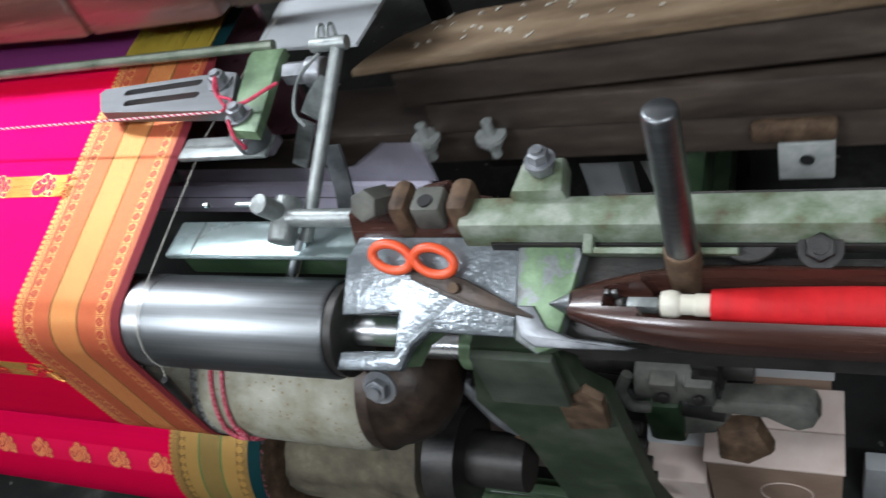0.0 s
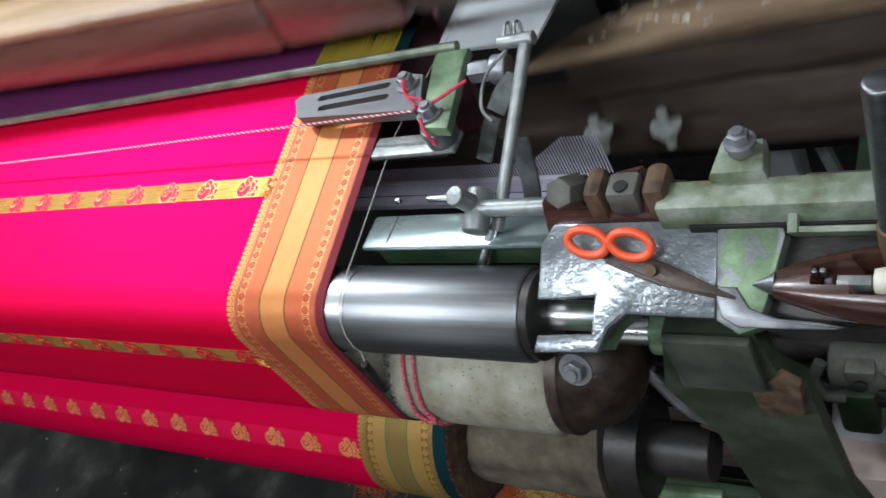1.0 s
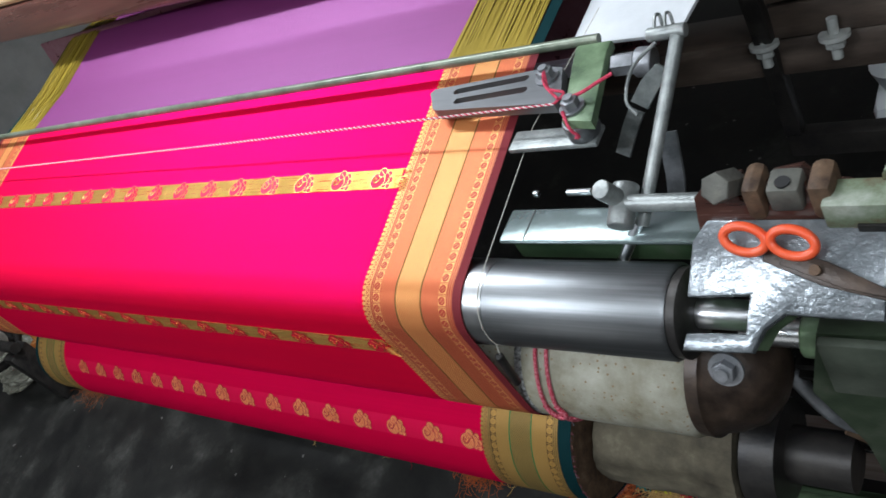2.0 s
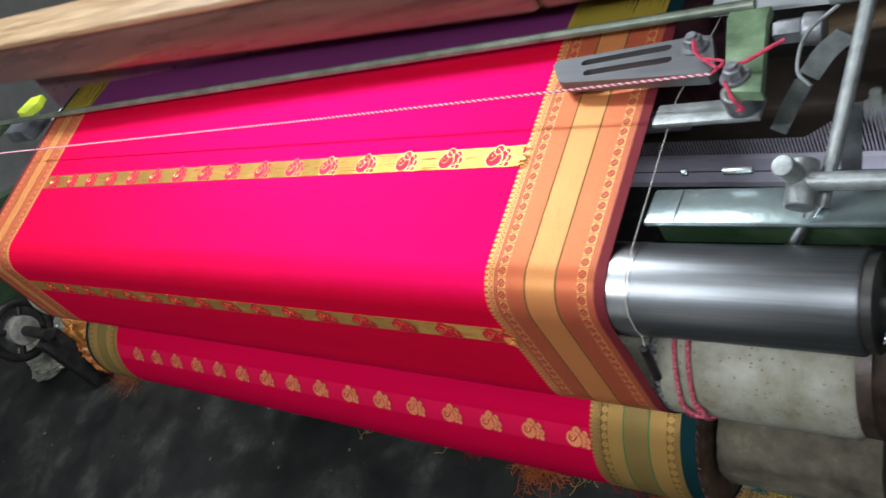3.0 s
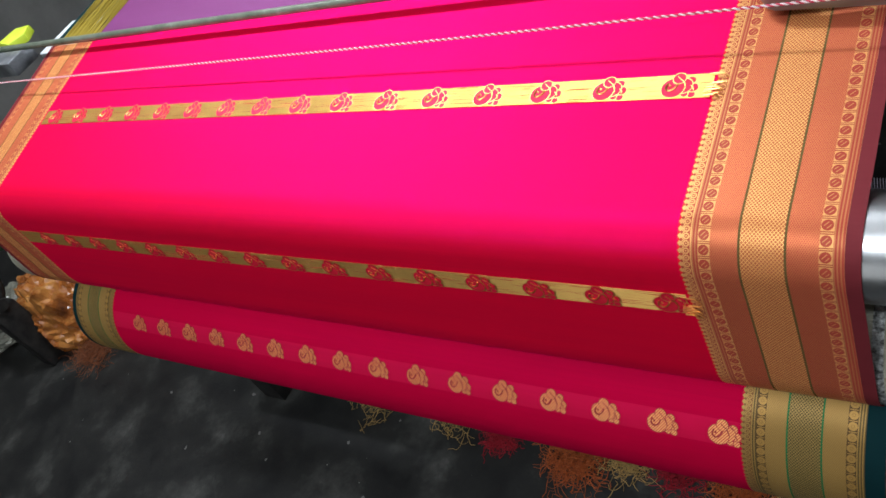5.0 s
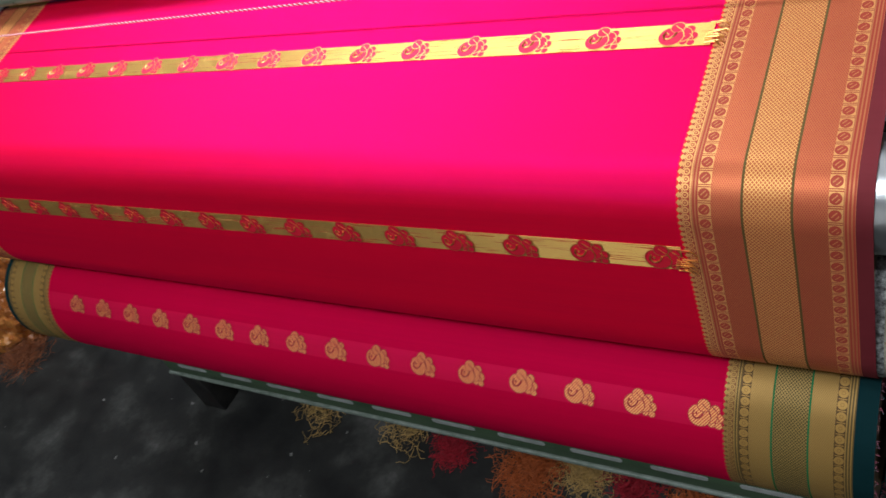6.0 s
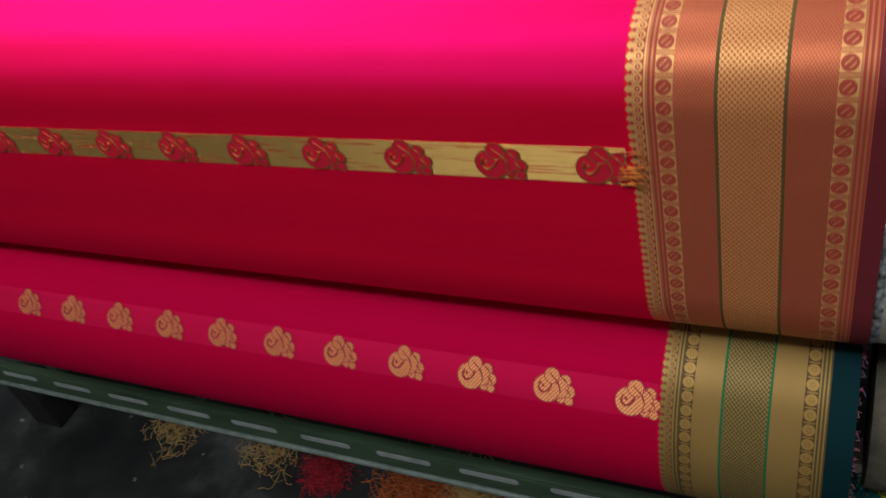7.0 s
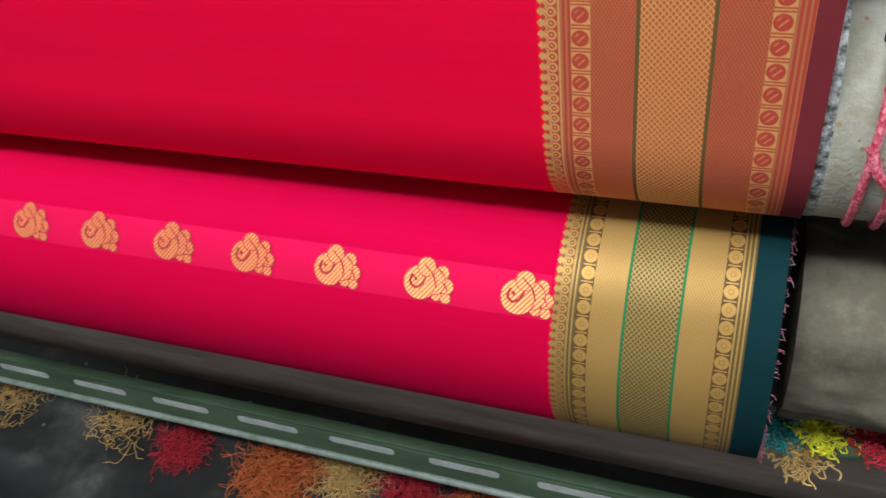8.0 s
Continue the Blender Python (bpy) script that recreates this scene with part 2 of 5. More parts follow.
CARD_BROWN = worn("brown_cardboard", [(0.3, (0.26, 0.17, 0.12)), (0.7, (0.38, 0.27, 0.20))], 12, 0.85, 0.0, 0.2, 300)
# red-brown stands in for shade and the cloth's reflection on the handrail front
CAP_SHADED = worn("shaded_red_brown_wood", [(0.3, (0.080, 0.034, 0.027)), (0.55, (0.165, 0.072, 0.055)), (0.75, (0.25, 0.135, 0.10))], 7, 0.30, 0.0, 0.12, 160, (0.3, 4, 4), coat=0.5)
CAP_DARK = worn("oil_dark_wood", [(0.3, (0.036, 0.026, 0.021)), (0.55, (0.085, 0.063, 0.049)), (0.78, (0.17, 0.135, 0.105))], 16, 0.5, 0.0, 0.4, 160, (0.5, 2.5, 2.5), coat=0.1)
FLOOR_MAT = worn("oil_black_floor", [(0.38, (0.006, 0.006, 0.006)), (0.53, (0.017, 0.017, 0.015)), (0.64, (0.045, 0.045, 0.040)), (0.80, (0.13, 0.125, 0.115))], 6, 0.6, 0.0, 0.5, 120)
flecks = FLOOR_MAT.node_tree.nodes.new("ShaderNodeTexVoronoi")
flecks.inputs["Scale"].default_value = 16
flecks.inputs["Randomness"].default_value = 1.0
floor_at = FLOOR_MAT.node_tree.nodes.new("ShaderNodeTexCoord")
FLOOR_MAT.node_tree.links.new(floor_at.outputs["Object"], flecks.inputs[0])
chip = mth(FLOOR_MAT.node_tree, "LESS_THAN", mth(FLOOR_MAT.node_tree, "ADD", flecks.outputs["Distance"], mth(FLOOR_MAT.node_tree, "MULTIPLY", noise_tex(FLOOR_MAT.node_tree, 50, 4), 0.5)), 0.30)
floor_in = FLOOR_MAT.node_tree.nodes["Principled BSDF"].inputs["Base Color"]
FLOOR_MAT.node_tree.links.new(mixc(FLOOR_MAT.node_tree, chip, floor_in.links[0].from_socket, (0.16, 0.155, 0.145)), floor_in)
# unseen room: wall tone dark for reflections, ceiling tone pale for bounce
WALL_MAT = worn("dark_unseen_wall", [(0.3, (0.20, 0.20, 0.19)), (0.7, (0.34, 0.33, 0.31))], 3, 0.9, 0.0, 0.3, 60)
BOUNCE_MAT = worn("pale_bounce_ceiling", [(0.3, (0.50, 0.50, 0.48)), (0.7, (0.68, 0.68, 0.66))], 3, 0.9, 0.0, 0.3, 60)
ORANGE = worn("orange_plastic", [(0.3, (0.80, 0.09, 0.03)), (0.7, (0.85, 0.12, 0.04))], 30, 0.35, 0.0, 0.05, 300)
RED_YARN = worn("red_yarn", [(0.3, (0.55, 0.005, 0.01)), (0.7, (0.75, 0.01, 0.015))], 60, 0.7, 0.0, 0.8, 900, (1, 0.15, 0.15))
CREAM = worn("cream_plastic", [(0.3, (0.62, 0.58, 0.46)), (0.7, (0.75, 0.72, 0.62))], 30, 0.45, 0.0, 0.1, 300)
GREEN_PLASTIC = worn("bright_green_plastic", [(0.3, (0.02, 0.5, 0.06)), (0.7, (0.04, 0.65, 0.1))], 30, 0.4, 0.0, 0.05, 300)
PAPER = worn("white_paper", [(0.3, (0.55, 0.58, 0.60)), (0.7, (0.72, 0.75, 0.77))], 8, 0.6, 0.0, 0.2, 200)
STRING_RED = worn("red_string", [(0.35, (0.40, 0.02, 0.05)), (0.6, (0.65, 0.06, 0.12))], 200, 0.85, 0.0, 0.6, 900)
STRING_PINK = worn("red_pink_string", [(0.42, (0.42, 0.02, 0.05)), (0.62, (0.70, 0.22, 0.27))], 420, 0.85, 0.0, 0.5, 900)
THREAD_WHITE = worn("white_cord_strand", [(0.3, (0.66, 0.55, 0.57)), (0.7, (0.85, 0.78, 0.78))], 200, 0.85, 0.0, 0.4, 900)
THREAD = worn("pale_thread", [(0.3, (0.5, 0.48, 0.42)), (0.7, (0.7, 0.68, 0.6))], 200, 0.8, 0.0, 0.2, 900)
FRAY = worn("frayed_weft_ends", [(0.35, (0.02, 0.16, 0.17)), (0.5, (0.30, 0.05, 0.10)), (0.65, (0.30, 0.22, 0.14))], 140, 0.85, 0.0, 0.3, 600)
REED_GREY = worn("lavender_grey_metal", [(0.3, (0.60, 0.57, 0.68)), (0.7, (0.78, 0.75, 0.86))], 30, 0.5, 0.1, 0.2, 300)
# steel wires; the maroon paints in the magenta cloth they reflect
REED_TINTED = worn("reed_steel_cloth_tint", [(0.3, (0.32, 0.13, 0.17)), (0.7, (0.44, 0.23, 0.27))], 40, 0.32, 0.6, 0.1, 300)
PAD_GREEN = worn("green_paint_worn_to_iron", [(0.38, (0.08, 0.075, 0.065)), (0.50, (0.18, 0.20, 0.20)), (0.525, (0.12, 0.19, 0.10)), (0.66, (0.20, 0.30, 0.17)), (0.8, (0.30, 0.36, 0.28))], 30, 0.36, 0.2, 0.25, 200)
SILK = silk("magenta_silk", (0.78, 0.003, 0.010), (1.0, 0.006, 0.34), 0.47, 0.34)
SILK_BACK = silk("crimson_silk", (0.52, 0.001, 0.030), (0.8, 0.003, 0.22), 0.6, 0.13)
SILK_BAND = silk("crimson_silk_over_floats", (0.60, 0.006, 0.045), (0.9, 0.02, 0.26), 0.55, 0.15)
SELVAGE = silk("plum_selvage", (0.17, 0.022, 0.028), (0.35, 0.12, 0.13), 0.5, 0.15)
TEAL = silk("teal_selvage", (0.004, 0.024, 0.027), (0.04, 0.11, 0.12), 0.55, 0.10)
WARP = silk("purple_warp", (0.17, 0.025, 0.125), (0.52, 0.24, 0.50), 0.42, 0.32)
GROUND, ZARI = (0.40, 0.050, 0.032), (0.86, 0.44, 0.15)
B_EDGE = brocade("zari_scale_edge", GROUND, ZARI, "scales", 0.0056, 0.0102, edge=(0.80, 0.003, 0.022))
B_LINE = brocade("striped_line", GROUND, (0.60, 0.22, 0.09), "line", 0.0024, 0.006)
B_BEAD = brocade("bead_row", GROUND, ZARI, "beads", 0.0115, 0.0086)
B_TISSUE = brocade("zari_tissue", (0.46, 0.064, 0.040), (0.70, 0.215, 0.085), "twill", 0.0017, 0.02, 0.7)
B_LATT = brocade("zari_lattice", (0.47, 0.105, 0.036), (0.98, 0.56, 0.19), "lattice", 0.0028, 0.03, 0.6)
OLIVE, ZARI_B = (0.10, 0.066, 0.022), (0.42, 0.25, 0.075)
C_EDGE = brocade("back_scale_edge", (0.17, 0.075, 0.026), ZARI_B, "scales", 0.0056, 0.0102, edge=(0.52, 0.001, 0.030))
C_LINE = brocade("back_striped_line", OLIVE, ZARI_B, "line", 0.0024, 0.006)
C_BEAD = brocade("back_disc_row", (0.09, 0.05, 0.018), (0.47, 0.27, 0.075), "discs", 0.0100, 0.0086)
C_TISSUE = brocade("back_tissue", (0.27, 0.16, 0.046), ZARI_B, "twill", 0.0017, 0.02)
C_LATT = brocade("back_lattice", (0.095, 0.070, 0.022), (0.43, 0.28, 0.09), "lattice", 0.0028, 0.03)
OLIVE_LINE = silk("olive_thread_line", (0.12, 0.075, 0.025), (0.3, 0.25, 0.1), 0.5, 0.2)
GREEN_LINE = silk("green_thread_line", (0.02, 0.14, 0.05), (0.1, 0.4, 0.15), 0.5, 0.15)
ZARI_FLOAT = brocade("zari_floats", (0.62, 0.012, 0.012), (1.0, 0.64, 0.18), "thread", 0.0017, 0.03, 0.85, 0.43, True)
ZARI_BUTA = brocade("zari_buta", (0.66, 0.09, 0.06), (1.0, 0.52, 0.19), "hatch", 0.0021, 0.03, 0.8, 0.52, True)
BUTA_RED = silk("woven_red_motif", (0.70, 0.010, 0.022), (1.0, 0.16, 0.36), 0.5, 0.25)
ZARI_LINE = worn("gold_line", [(0.3, (0.80, 0.36, 0.09)), (0.7, (1.0, 0.58, 0.20))], 60, 0.36, 0.95, 0.2, 600)
BUTA_DARK = worn("red_line", [(0.3, (0.35, 0.02, 0.03)), (0.7, (0.50, 0.05, 0.04))], 60, 0.7, 0, 0.2, 600)
OLIVE_WARP = brocade("gold_warp", (0.30, 0.22, 0.03), (0.66, 0.48, 0.07), "line", 0.004, 0.1, 0.3)

PLATE_STEEL = worn("satin_plate_steel", [(0.3, (0.17, 0.178, 0.185)), (0.7, (0.245, 0.255, 0.265))], 14, 0.42, 0.75, 0.12, 500, (0.4, 3, 3), rough_span=0.08)
PUNCHED = worn("crinkled_punched_strip", [(0.36, (0.06, 0.055, 0.05)), (0.5, (0.30, 0.31, 0.30)), (0.66, (0.66, 0.68, 0.67))], 240, 0.35, 0.5, 1.0, 420)
SHIELD_MAT = worn("oily_sheet", [(0.35, (0.40, 0.49, 0.50)), (0.55, (0.31, 0.39, 0.37)), (0.72, (0.18, 0.34, 0.16))], 14, 0.24, 0.7, 0.3, 120, rough_span=0.1)
ROD_MAT = worn("green_grey_rod", [(0.3, (0.10, 0.13, 0.09)), (0.6, (0.22, 0.25, 0.19)), (0.8, (0.40, 0.42, 0.38))], 30, 0.35, 0.3, 0.3, 300)
PALE_METAL = worn("pale_worn_metal", [(0.3, (0.16, 0.18, 0.175)), (0.7, (0.40, 0.425, 0.415))], 50, 0.4, 0.5, 0.5, 300)
DUSTY = worn("dusty_iron", [(0.3, (0.05, 0.05, 0.045)), (0.6, (0.14, 0.14, 0.12)), (0.8, (0.26, 0.24, 0.20))], 30, 0.7, 0.2, 0.5, 250)
DUST_PALE = worn("pale_dusty_iron", [(0.3, (0.13, 0.12, 0.10)), (0.6, (0.28, 0.265, 0.23)), (0.8, (0.38, 0.36, 0.32))], 26, 0.8, 0.0, 0.5, 250)
GREEN_CHANNEL = worn("dull_green_channel_paint", [(0.3, (0.035, 0.065, 0.034)), (0.6, (0.075, 0.125, 0.065)), (0.8, (0.14, 0.17, 0.12))], 9, 0.55, 0.05, 0.25, 200, (0.4, 1.5, 1.5))
SLOT_LIP = worn("worn_green_lip", [(0.3, (0.12, 0.16, 0.12)), (0.7, (0.28, 0.32, 0.28))], 30, 0.5, 0.1, 0.3, 300)
SLOT = worn("worn_slot_edge", [(0.3, (0.30, 0.32, 0.30)), (0.7, (0.52, 0.54, 0.52))], 40, 0.6, 0.1, 0.3, 300)
Y_LIME = worn("lime_plastic", [(0.3, (0.50, 0.62, 0.03)), (0.7, (0.62, 0.75, 0.06))], 30, 0.5, 0, 0.1, 200)

# ---- mesh tools ----


def part(name, bm, material, parent=None, label="", smooth=True):
    me = bpy.data.meshes.new(name)
    bm.to_mesh(me)
    bm.free()
    me.materials.append(material)
    if smooth:
        me.shade_smooth()
        me.set_sharp_from_angle(angle=radians(38))
    ob = new(name, me)
    if parent:
        ob.parent = parent
    if label:
        tagged(ob, label)
    return ob


def thing(name, label, category, group="", kind=""):
    return tagged(new(name), label, category, group, kind)


def b_box(lo, hi, bevel=0.002, bm=None):
    bm = bm or bmesh.new()
    c, s = [(a + b) / 2 for a, b in zip(lo, hi)], [abs(b - a) for a, b in zip(lo, hi)]
    r = bmesh.ops.create_cube(bm, size=1, matrix=Matrix.LocRotScale(c, None, s))
    if bevel:
        edges = list({e for v in r["verts"] for e in v.link_edges})
        bmesh.ops.bevel(bm, geom=edges, offset=min(bevel, min(s) * 0.45), segments=2, affect="EDGES", profile=0.5)
    return bm


def b_cyl(a, b, r, r2=None, seg=28, bevel=0.0, bm=None):
    bm = bm or bmesh.new()
    a, b = Vector(a), Vector(b)
    turn = (b - a).to_track_quat("Z", "Y")
    res = bmesh.ops.create_cone(bm, cap_ends=True, segments=seg, radius1=r, radius2=r if r2 is None else r2, depth=(b - a).length,
                                matrix=Matrix.LocRotScale((a + b) / 2, turn, None))
    if bevel:
        rim = [e for e in {e for v in res["verts"] for e in v.link_edges} if sum(len(f.verts) > 4 for f in e.link_faces) == 1]
        bmesh.ops.bevel(bm, geom=rim, offset=bevel, segments=3, affect="EDGES", profile=0.5)
    return bm


def b_lathe(axis_at, prof, seg=48, bm=None):
    """Turned about a line along x at (y, z): prof is rows of (x, radius)."""
    bm = bm or bmesh.new()
    y, z = axis_at
    rings = [[bm.verts.new((x, y + r * math.cos(2 * math.pi * k / seg), z + r * math.sin(2 * math.pi * k / seg))) for k in range(seg)] for x, r in prof]
    for p, q in zip(rings, rings[1:]):
        for k in range(seg):
            bm.faces.new((p[k], p[(k + 1) % seg], q[(k + 1) % seg], q[k]))
    bm.faces.new(rings[0][::-1])
    bm.faces.new(rings[-1])
    bmesh.ops.recalc_face_normals(bm, faces=bm.faces)
    return bm


def smooth_path(points, n=6):
    """A Catmull-Rom line through the points."""
    p = [Vector(q) for q in points]
    p = [p[0] * 2 - p[1], *p, p[-1] * 2 - p[-2]]
    out = []
    for a, b, c, d in zip(p, p[1:], p[2:], p[3:]):
        for k in range(n):
            t = k / n
            out.append(0.5 * ((2 * b) + (c - a) * t + (2 * a - 5 * b + 4 * c - d) * t * t + (3 * b - a - 3 * c + d) * t ** 3))
    return [*out, p[-2]]


def b_tube(points, r, seg=10, bm=None, closed=False):
    bm = bm or bmesh.new()
    pts = [Vector(p) for p in points]
    rings, up = [], Vector((0.123, 0.456, 0.88)).normalized()
    for i, p in enumerate(pts):
        t = (pts[min(i + 1, len(pts) - 1)] - pts[max(i - 1, 0)]).normalized()
        if closed:
            t = (pts[(i + 1) % len(pts)] - pts[i - 1]).normalized()
        u = (up - t * up.dot(t)).normalized()
        up = u
        w = t.cross(u)
        rings.append([bm.verts.new(p + (u * math.cos(2 * math.pi * k / seg) + w * math.sin(2 * math.pi * k / seg)) * r) for k in range(seg)])
    pairs = list(zip(rings, rings[1:])) + ([(rings[-1], rings[0])] if closed else [])
    for p, q in pairs:
        for k in range(seg):
            bm.faces.new((p[k], p[(k + 1) % seg], q[(k + 1) % seg], q[k]))
    if not closed:
        bm.faces.new(rings[0][::-1])
        bm.faces.new(rings[-1])
    return bm


def b_prism(outline, origin, u, v, depth, bevel=0.002, bm=None):
    """A plate: an outline of (a, b) in the plane of u and v at origin, and depth metres thick below it."""
    bm = bm or bmesh.new()
    u, v, o = Vector(u).normalized(), Vector(v).normalized(), Vector(origin)
    n = u.cross(v)
    top = [bm.verts.new(o + u * a + v * b) for a, b in outline]
    low = [bm.verts.new(o + u * a + v * b - n * depth) for a, b in outline]
    f = bm.faces.new(top)
    bm.faces.new(low[::-1])
    k = len(top)
    for i in range(k):
        bm.faces.new((top[i], low[i], low[(i + 1) % k], top[(i + 1) % k]))
    bmesh.ops.recalc_face_normals(bm, faces=bm.faces)
    if bevel:
        bmesh.ops.bevel(bm, geom=list(f.edges), offset=bevel, segments=2, affect="EDGES", profile=0.5)
    return bm


def b_hex(a, b, r, bm=None):
    return b_cyl(a, b, r, seg=6, bevel=r * 0.12, bm=bm)


def bolt(parent, at, way, r=0.008, h=0.009, material=GREY_METAL, washer=True, shank=0.0, name="bolt"):
    """A hexagon head with its washer, as one part; with a shank below where it shows."""
    at, way = Vector(at), Vector(way).normalized()
    bm = b_hex(at, at + way * h, r)
    b_cyl(at + way * h * 0.9, at + way * h * 1.35, r * 0.55, bm=bm, seg=14)
    if washer:
        b_cyl(at - way * 0.002, at + way * 0.0005, r * 1.45, bm=bm, seg=24)
    if shank:
        b_cyl(at - way * shank, at, r * 0.55, bm=bm, seg=14)
    return part(name, bm, material, parent)


# ---- the room ----
FLOOR_Z = -0.06
part_floor = part("floor", b_box((-4.5, -3.0, FLOOR_Z - 0.1), (2.5, 3.5, FLOOR_Z), 0), FLOOR_MAT, smooth=False)
tagged(part_floor, "oil-blackened cement floor with pale worn patches", "floor", kind="structure")
# walls and ceiling stay out of view and only shape the light
for nm, lo, hi in (("wall_north", (-4.5, 3.5, FLOOR_Z), (2.5, 3.65, 2.9)), 
                   ("wall_west", (-4.65, -3.15, FLOOR_Z), (-4.5, 3.65, 2.9)), ("wall_east", (2.5, -3.15, FLOOR_Z), (2.65, 3.65, 2.9))):
    tagged(part(nm, b_box(lo, hi, 0), WALL_MAT, smooth=False), "unseen workshop wall, kept dark for reflections", "wall", kind="structure")
# unseen south wall, opened only for the added fill lamp
bm = bmesh.new()
for lo, hi in (((-4.5, -3.15, FLOOR_Z), (FILL_GAP_X[0], -3.0, 2.9)), ((FILL_GAP_X[1], -3.15, FLOOR_Z), (2.5, -3.0, 2.9)), ((FILL_GAP_X[0], -3.15, FILL_GAP_TOP), (FILL_GAP_X[1], -3.0, 2.9))):
    b_box(lo, hi, 0, bm=bm)
tagged(part("wall_south", bm, WALL_MAT, smooth=False), "unseen dark workshop wall with a gap for the fill lamp", "wall", kind="structure")
tagged(part("ceiling", b_box((-4.65, -3.15, 2.9), (2.65, 3.65, 3.0), 0), BOUNCE_MAT, smooth=False), "unseen ceiling, kept pale to bounce the lamps' light", "ceiling", kind="structure")

# ---- the cloth ----
STEEL_AT, STEEL_R = (0.311, 0.870), 0.0425
SAND_AT, SAND_R = (0.338, 0.740), 0.070
ROLL_AT, ROLL_R = (0.338, 0.5725), 0.092
X_IN, X_OUT, X_LIN, X_LOUT = -0.683, -0.5545, -1.705, -1.825


def arc(at, r, a0, a1, n):
    return [(at[0] + r * math.cos(radians(a0 + (a1 - a0) * k / n)), at[1] + r * math.sin(radians(a0 + (a1 - a0) * k / n))) for k in range(n + 1)]


def resample(pts, step):
    """The line again in even steps: rows of (s, y, z, normal y, normal z), the normal pointing out of the cloth."""
    d = np.array(pts)
    seg = np.hypot(*np.diff(d, axis=0).T)
    s = np.concatenate([[0], np.cumsum(seg)])
    n = max(2, int(s[-1] / step))
    t = np.linspace(0, s[-1], n + 1)
    return t, np.interp(t, s, d[:, 0]), np.interp(t, s, d[:, 1])


SLOPE = 0.17
FELL_Y = 0.572
TOP_A = 90 + math.degrees(math.atan(SLOPE))
TAN = arc(STEEL_AT, STEEL_R, TOP_A, TOP_A, 1)[0]
FELL = (FELL_Y, TAN[1] + SLOPE * (FELL_Y - TAN[0]))
UPPER = resample([FELL, *arc(STEEL_AT, STEEL_R, TOP_A, 180, 16), *arc(SAND_AT, SAND_R, 180, 275, 20)], 0.004)
LOWER = resample(arc(ROLL_AT, ROLL_R, 60, 290, 60), 0.004)


def on_sheet(sheet, x, s, lift=0.0):
    """The point of a sheet at x, s metres along its line, lifted off it."""
    t, y, z = sheet
    e = 0.002
    py, pz = np.interp(s, t, y), np.interp(s, t, z)
    ty, tz = np.interp(s + e, t, y) - np.interp(s - e, t, y), np.interp(s + e, t, z) - np.interp(s - e, t, z)
    k = math.hypot(ty, tz)
    return Vector((x, py - lift * tz / k, pz + lift * ty / k)) if lift else Vector((x, py, pz))


def b_sheet(sheet, x0, x1, lift=0.0, s0=0.0, s1=None, nx=1, thick=0.0006):
    """A woven strip from x0 to x1 along the sheet's line; its UV is in metres from the strip's edge."""
    bm = bmesh.new()
    uv = bm.loops.layers.uv.new("UVMap")
    s1 = sheet[0][-1] if s1 is None else s1
    n = max(2, int((s1 - s0) / 0.004))
    grid = [[(x0 + (x1 - x0) * i / nx, s0 + (s1 - s0) * j / n) for i in range(nx + 1)] for j in range(n + 1)]
    vs = [[bm.verts.new(on_sheet(sheet, x, s, -lift)) for x, s in row] for row in grid]
    for j in range(n):
        for i in range(nx):
            f = bm.faces.new((vs[j][i], vs[j][i + 1], vs[j + 1][i + 1], vs[j + 1][i]))
            for lp, (x, s) in zip(f.loops, (grid[j][i], grid[j][i + 1], grid[j + 1][i + 1], grid[j + 1][i])):
                lp[uv].uv = (abs(x - x0), s)
    bmesh.ops.recalc_face_normals(bm, faces=bm.faces)
    r = bmesh.ops.extrude_face_region(bm, geom=list(bm.faces))
    for v in (g for g in r["geom"] if isinstance(g, bmesh.types.BMVert)):
        v.co += v.normal * thick
    return bm


BANDS = [("edge", 0.0102), ("line", 0.0048), ("bead", 0.0086), ("tissue", 0.0193), ("green", 0.0017), ("lattice", 0.0295),
         ("green", 0.0017), ("tissue", 0.0205), ("bead", 0.0086), ("line", 0.0072)]
FRONT = dict(edge=B_EDGE, line=B_LINE, bead=B_BEAD, tissue=B_TISSUE, lattice=B_LATT, green=OLIVE_LINE)
BACK = dict(edge=C_EDGE, line=C_LINE, bead=C_BEAD, tissue=C_TISSUE, lattice=C_LATT, green=GREEN_LINE)


def border(parent, sheet, mats, x_in, x_out, selvage, plain=0.0105):
    """The bands of a woven border, side by side from the body's edge out to the selvage."""
    way = 1 if x_out > x_in else -1
    x = x_in
    total = abs(x_out - x_in)
    k = (total - plain) / sum(w for _, w in BANDS)
    for kind, w in BANDS:
        w *= k
        part("border_band", b_sheet(sheet, x, x + way * w), mats[kind], parent)
        x += way * w
    part("selvage", b_sheet(sheet, x, x_out), selvage, parent)


cloth = thing("woven_saree_cloth", "magenta silk saree cloth with orange gold borders stretched on loom", "cloth")
part("cloth_body", b_sheet(UPPER, X_LIN, X_IN, nx=40), SILK, cloth)
border(cloth, UPPER, FRONT, X_IN, X_OUT, SELVAGE)
border(cloth, UPPER, FRONT, X_LIN, X_LOUT, SELVAGE)

roll = thing("cloth_roll", "rolled saree cloth showing its crimson and gold reverse side", "cloth roll")
part("cloth_body", b_sheet(LOWER, X_LIN, X_IN + 0.002, nx=40), SILK_BACK, roll)
border(roll, LOWER, BACK, X_IN + 0.002, X_OUT - 0.001, TEAL, 0.0165)
border(roll, LOWER, BACK, X_LIN, X_LOUT, TEAL)
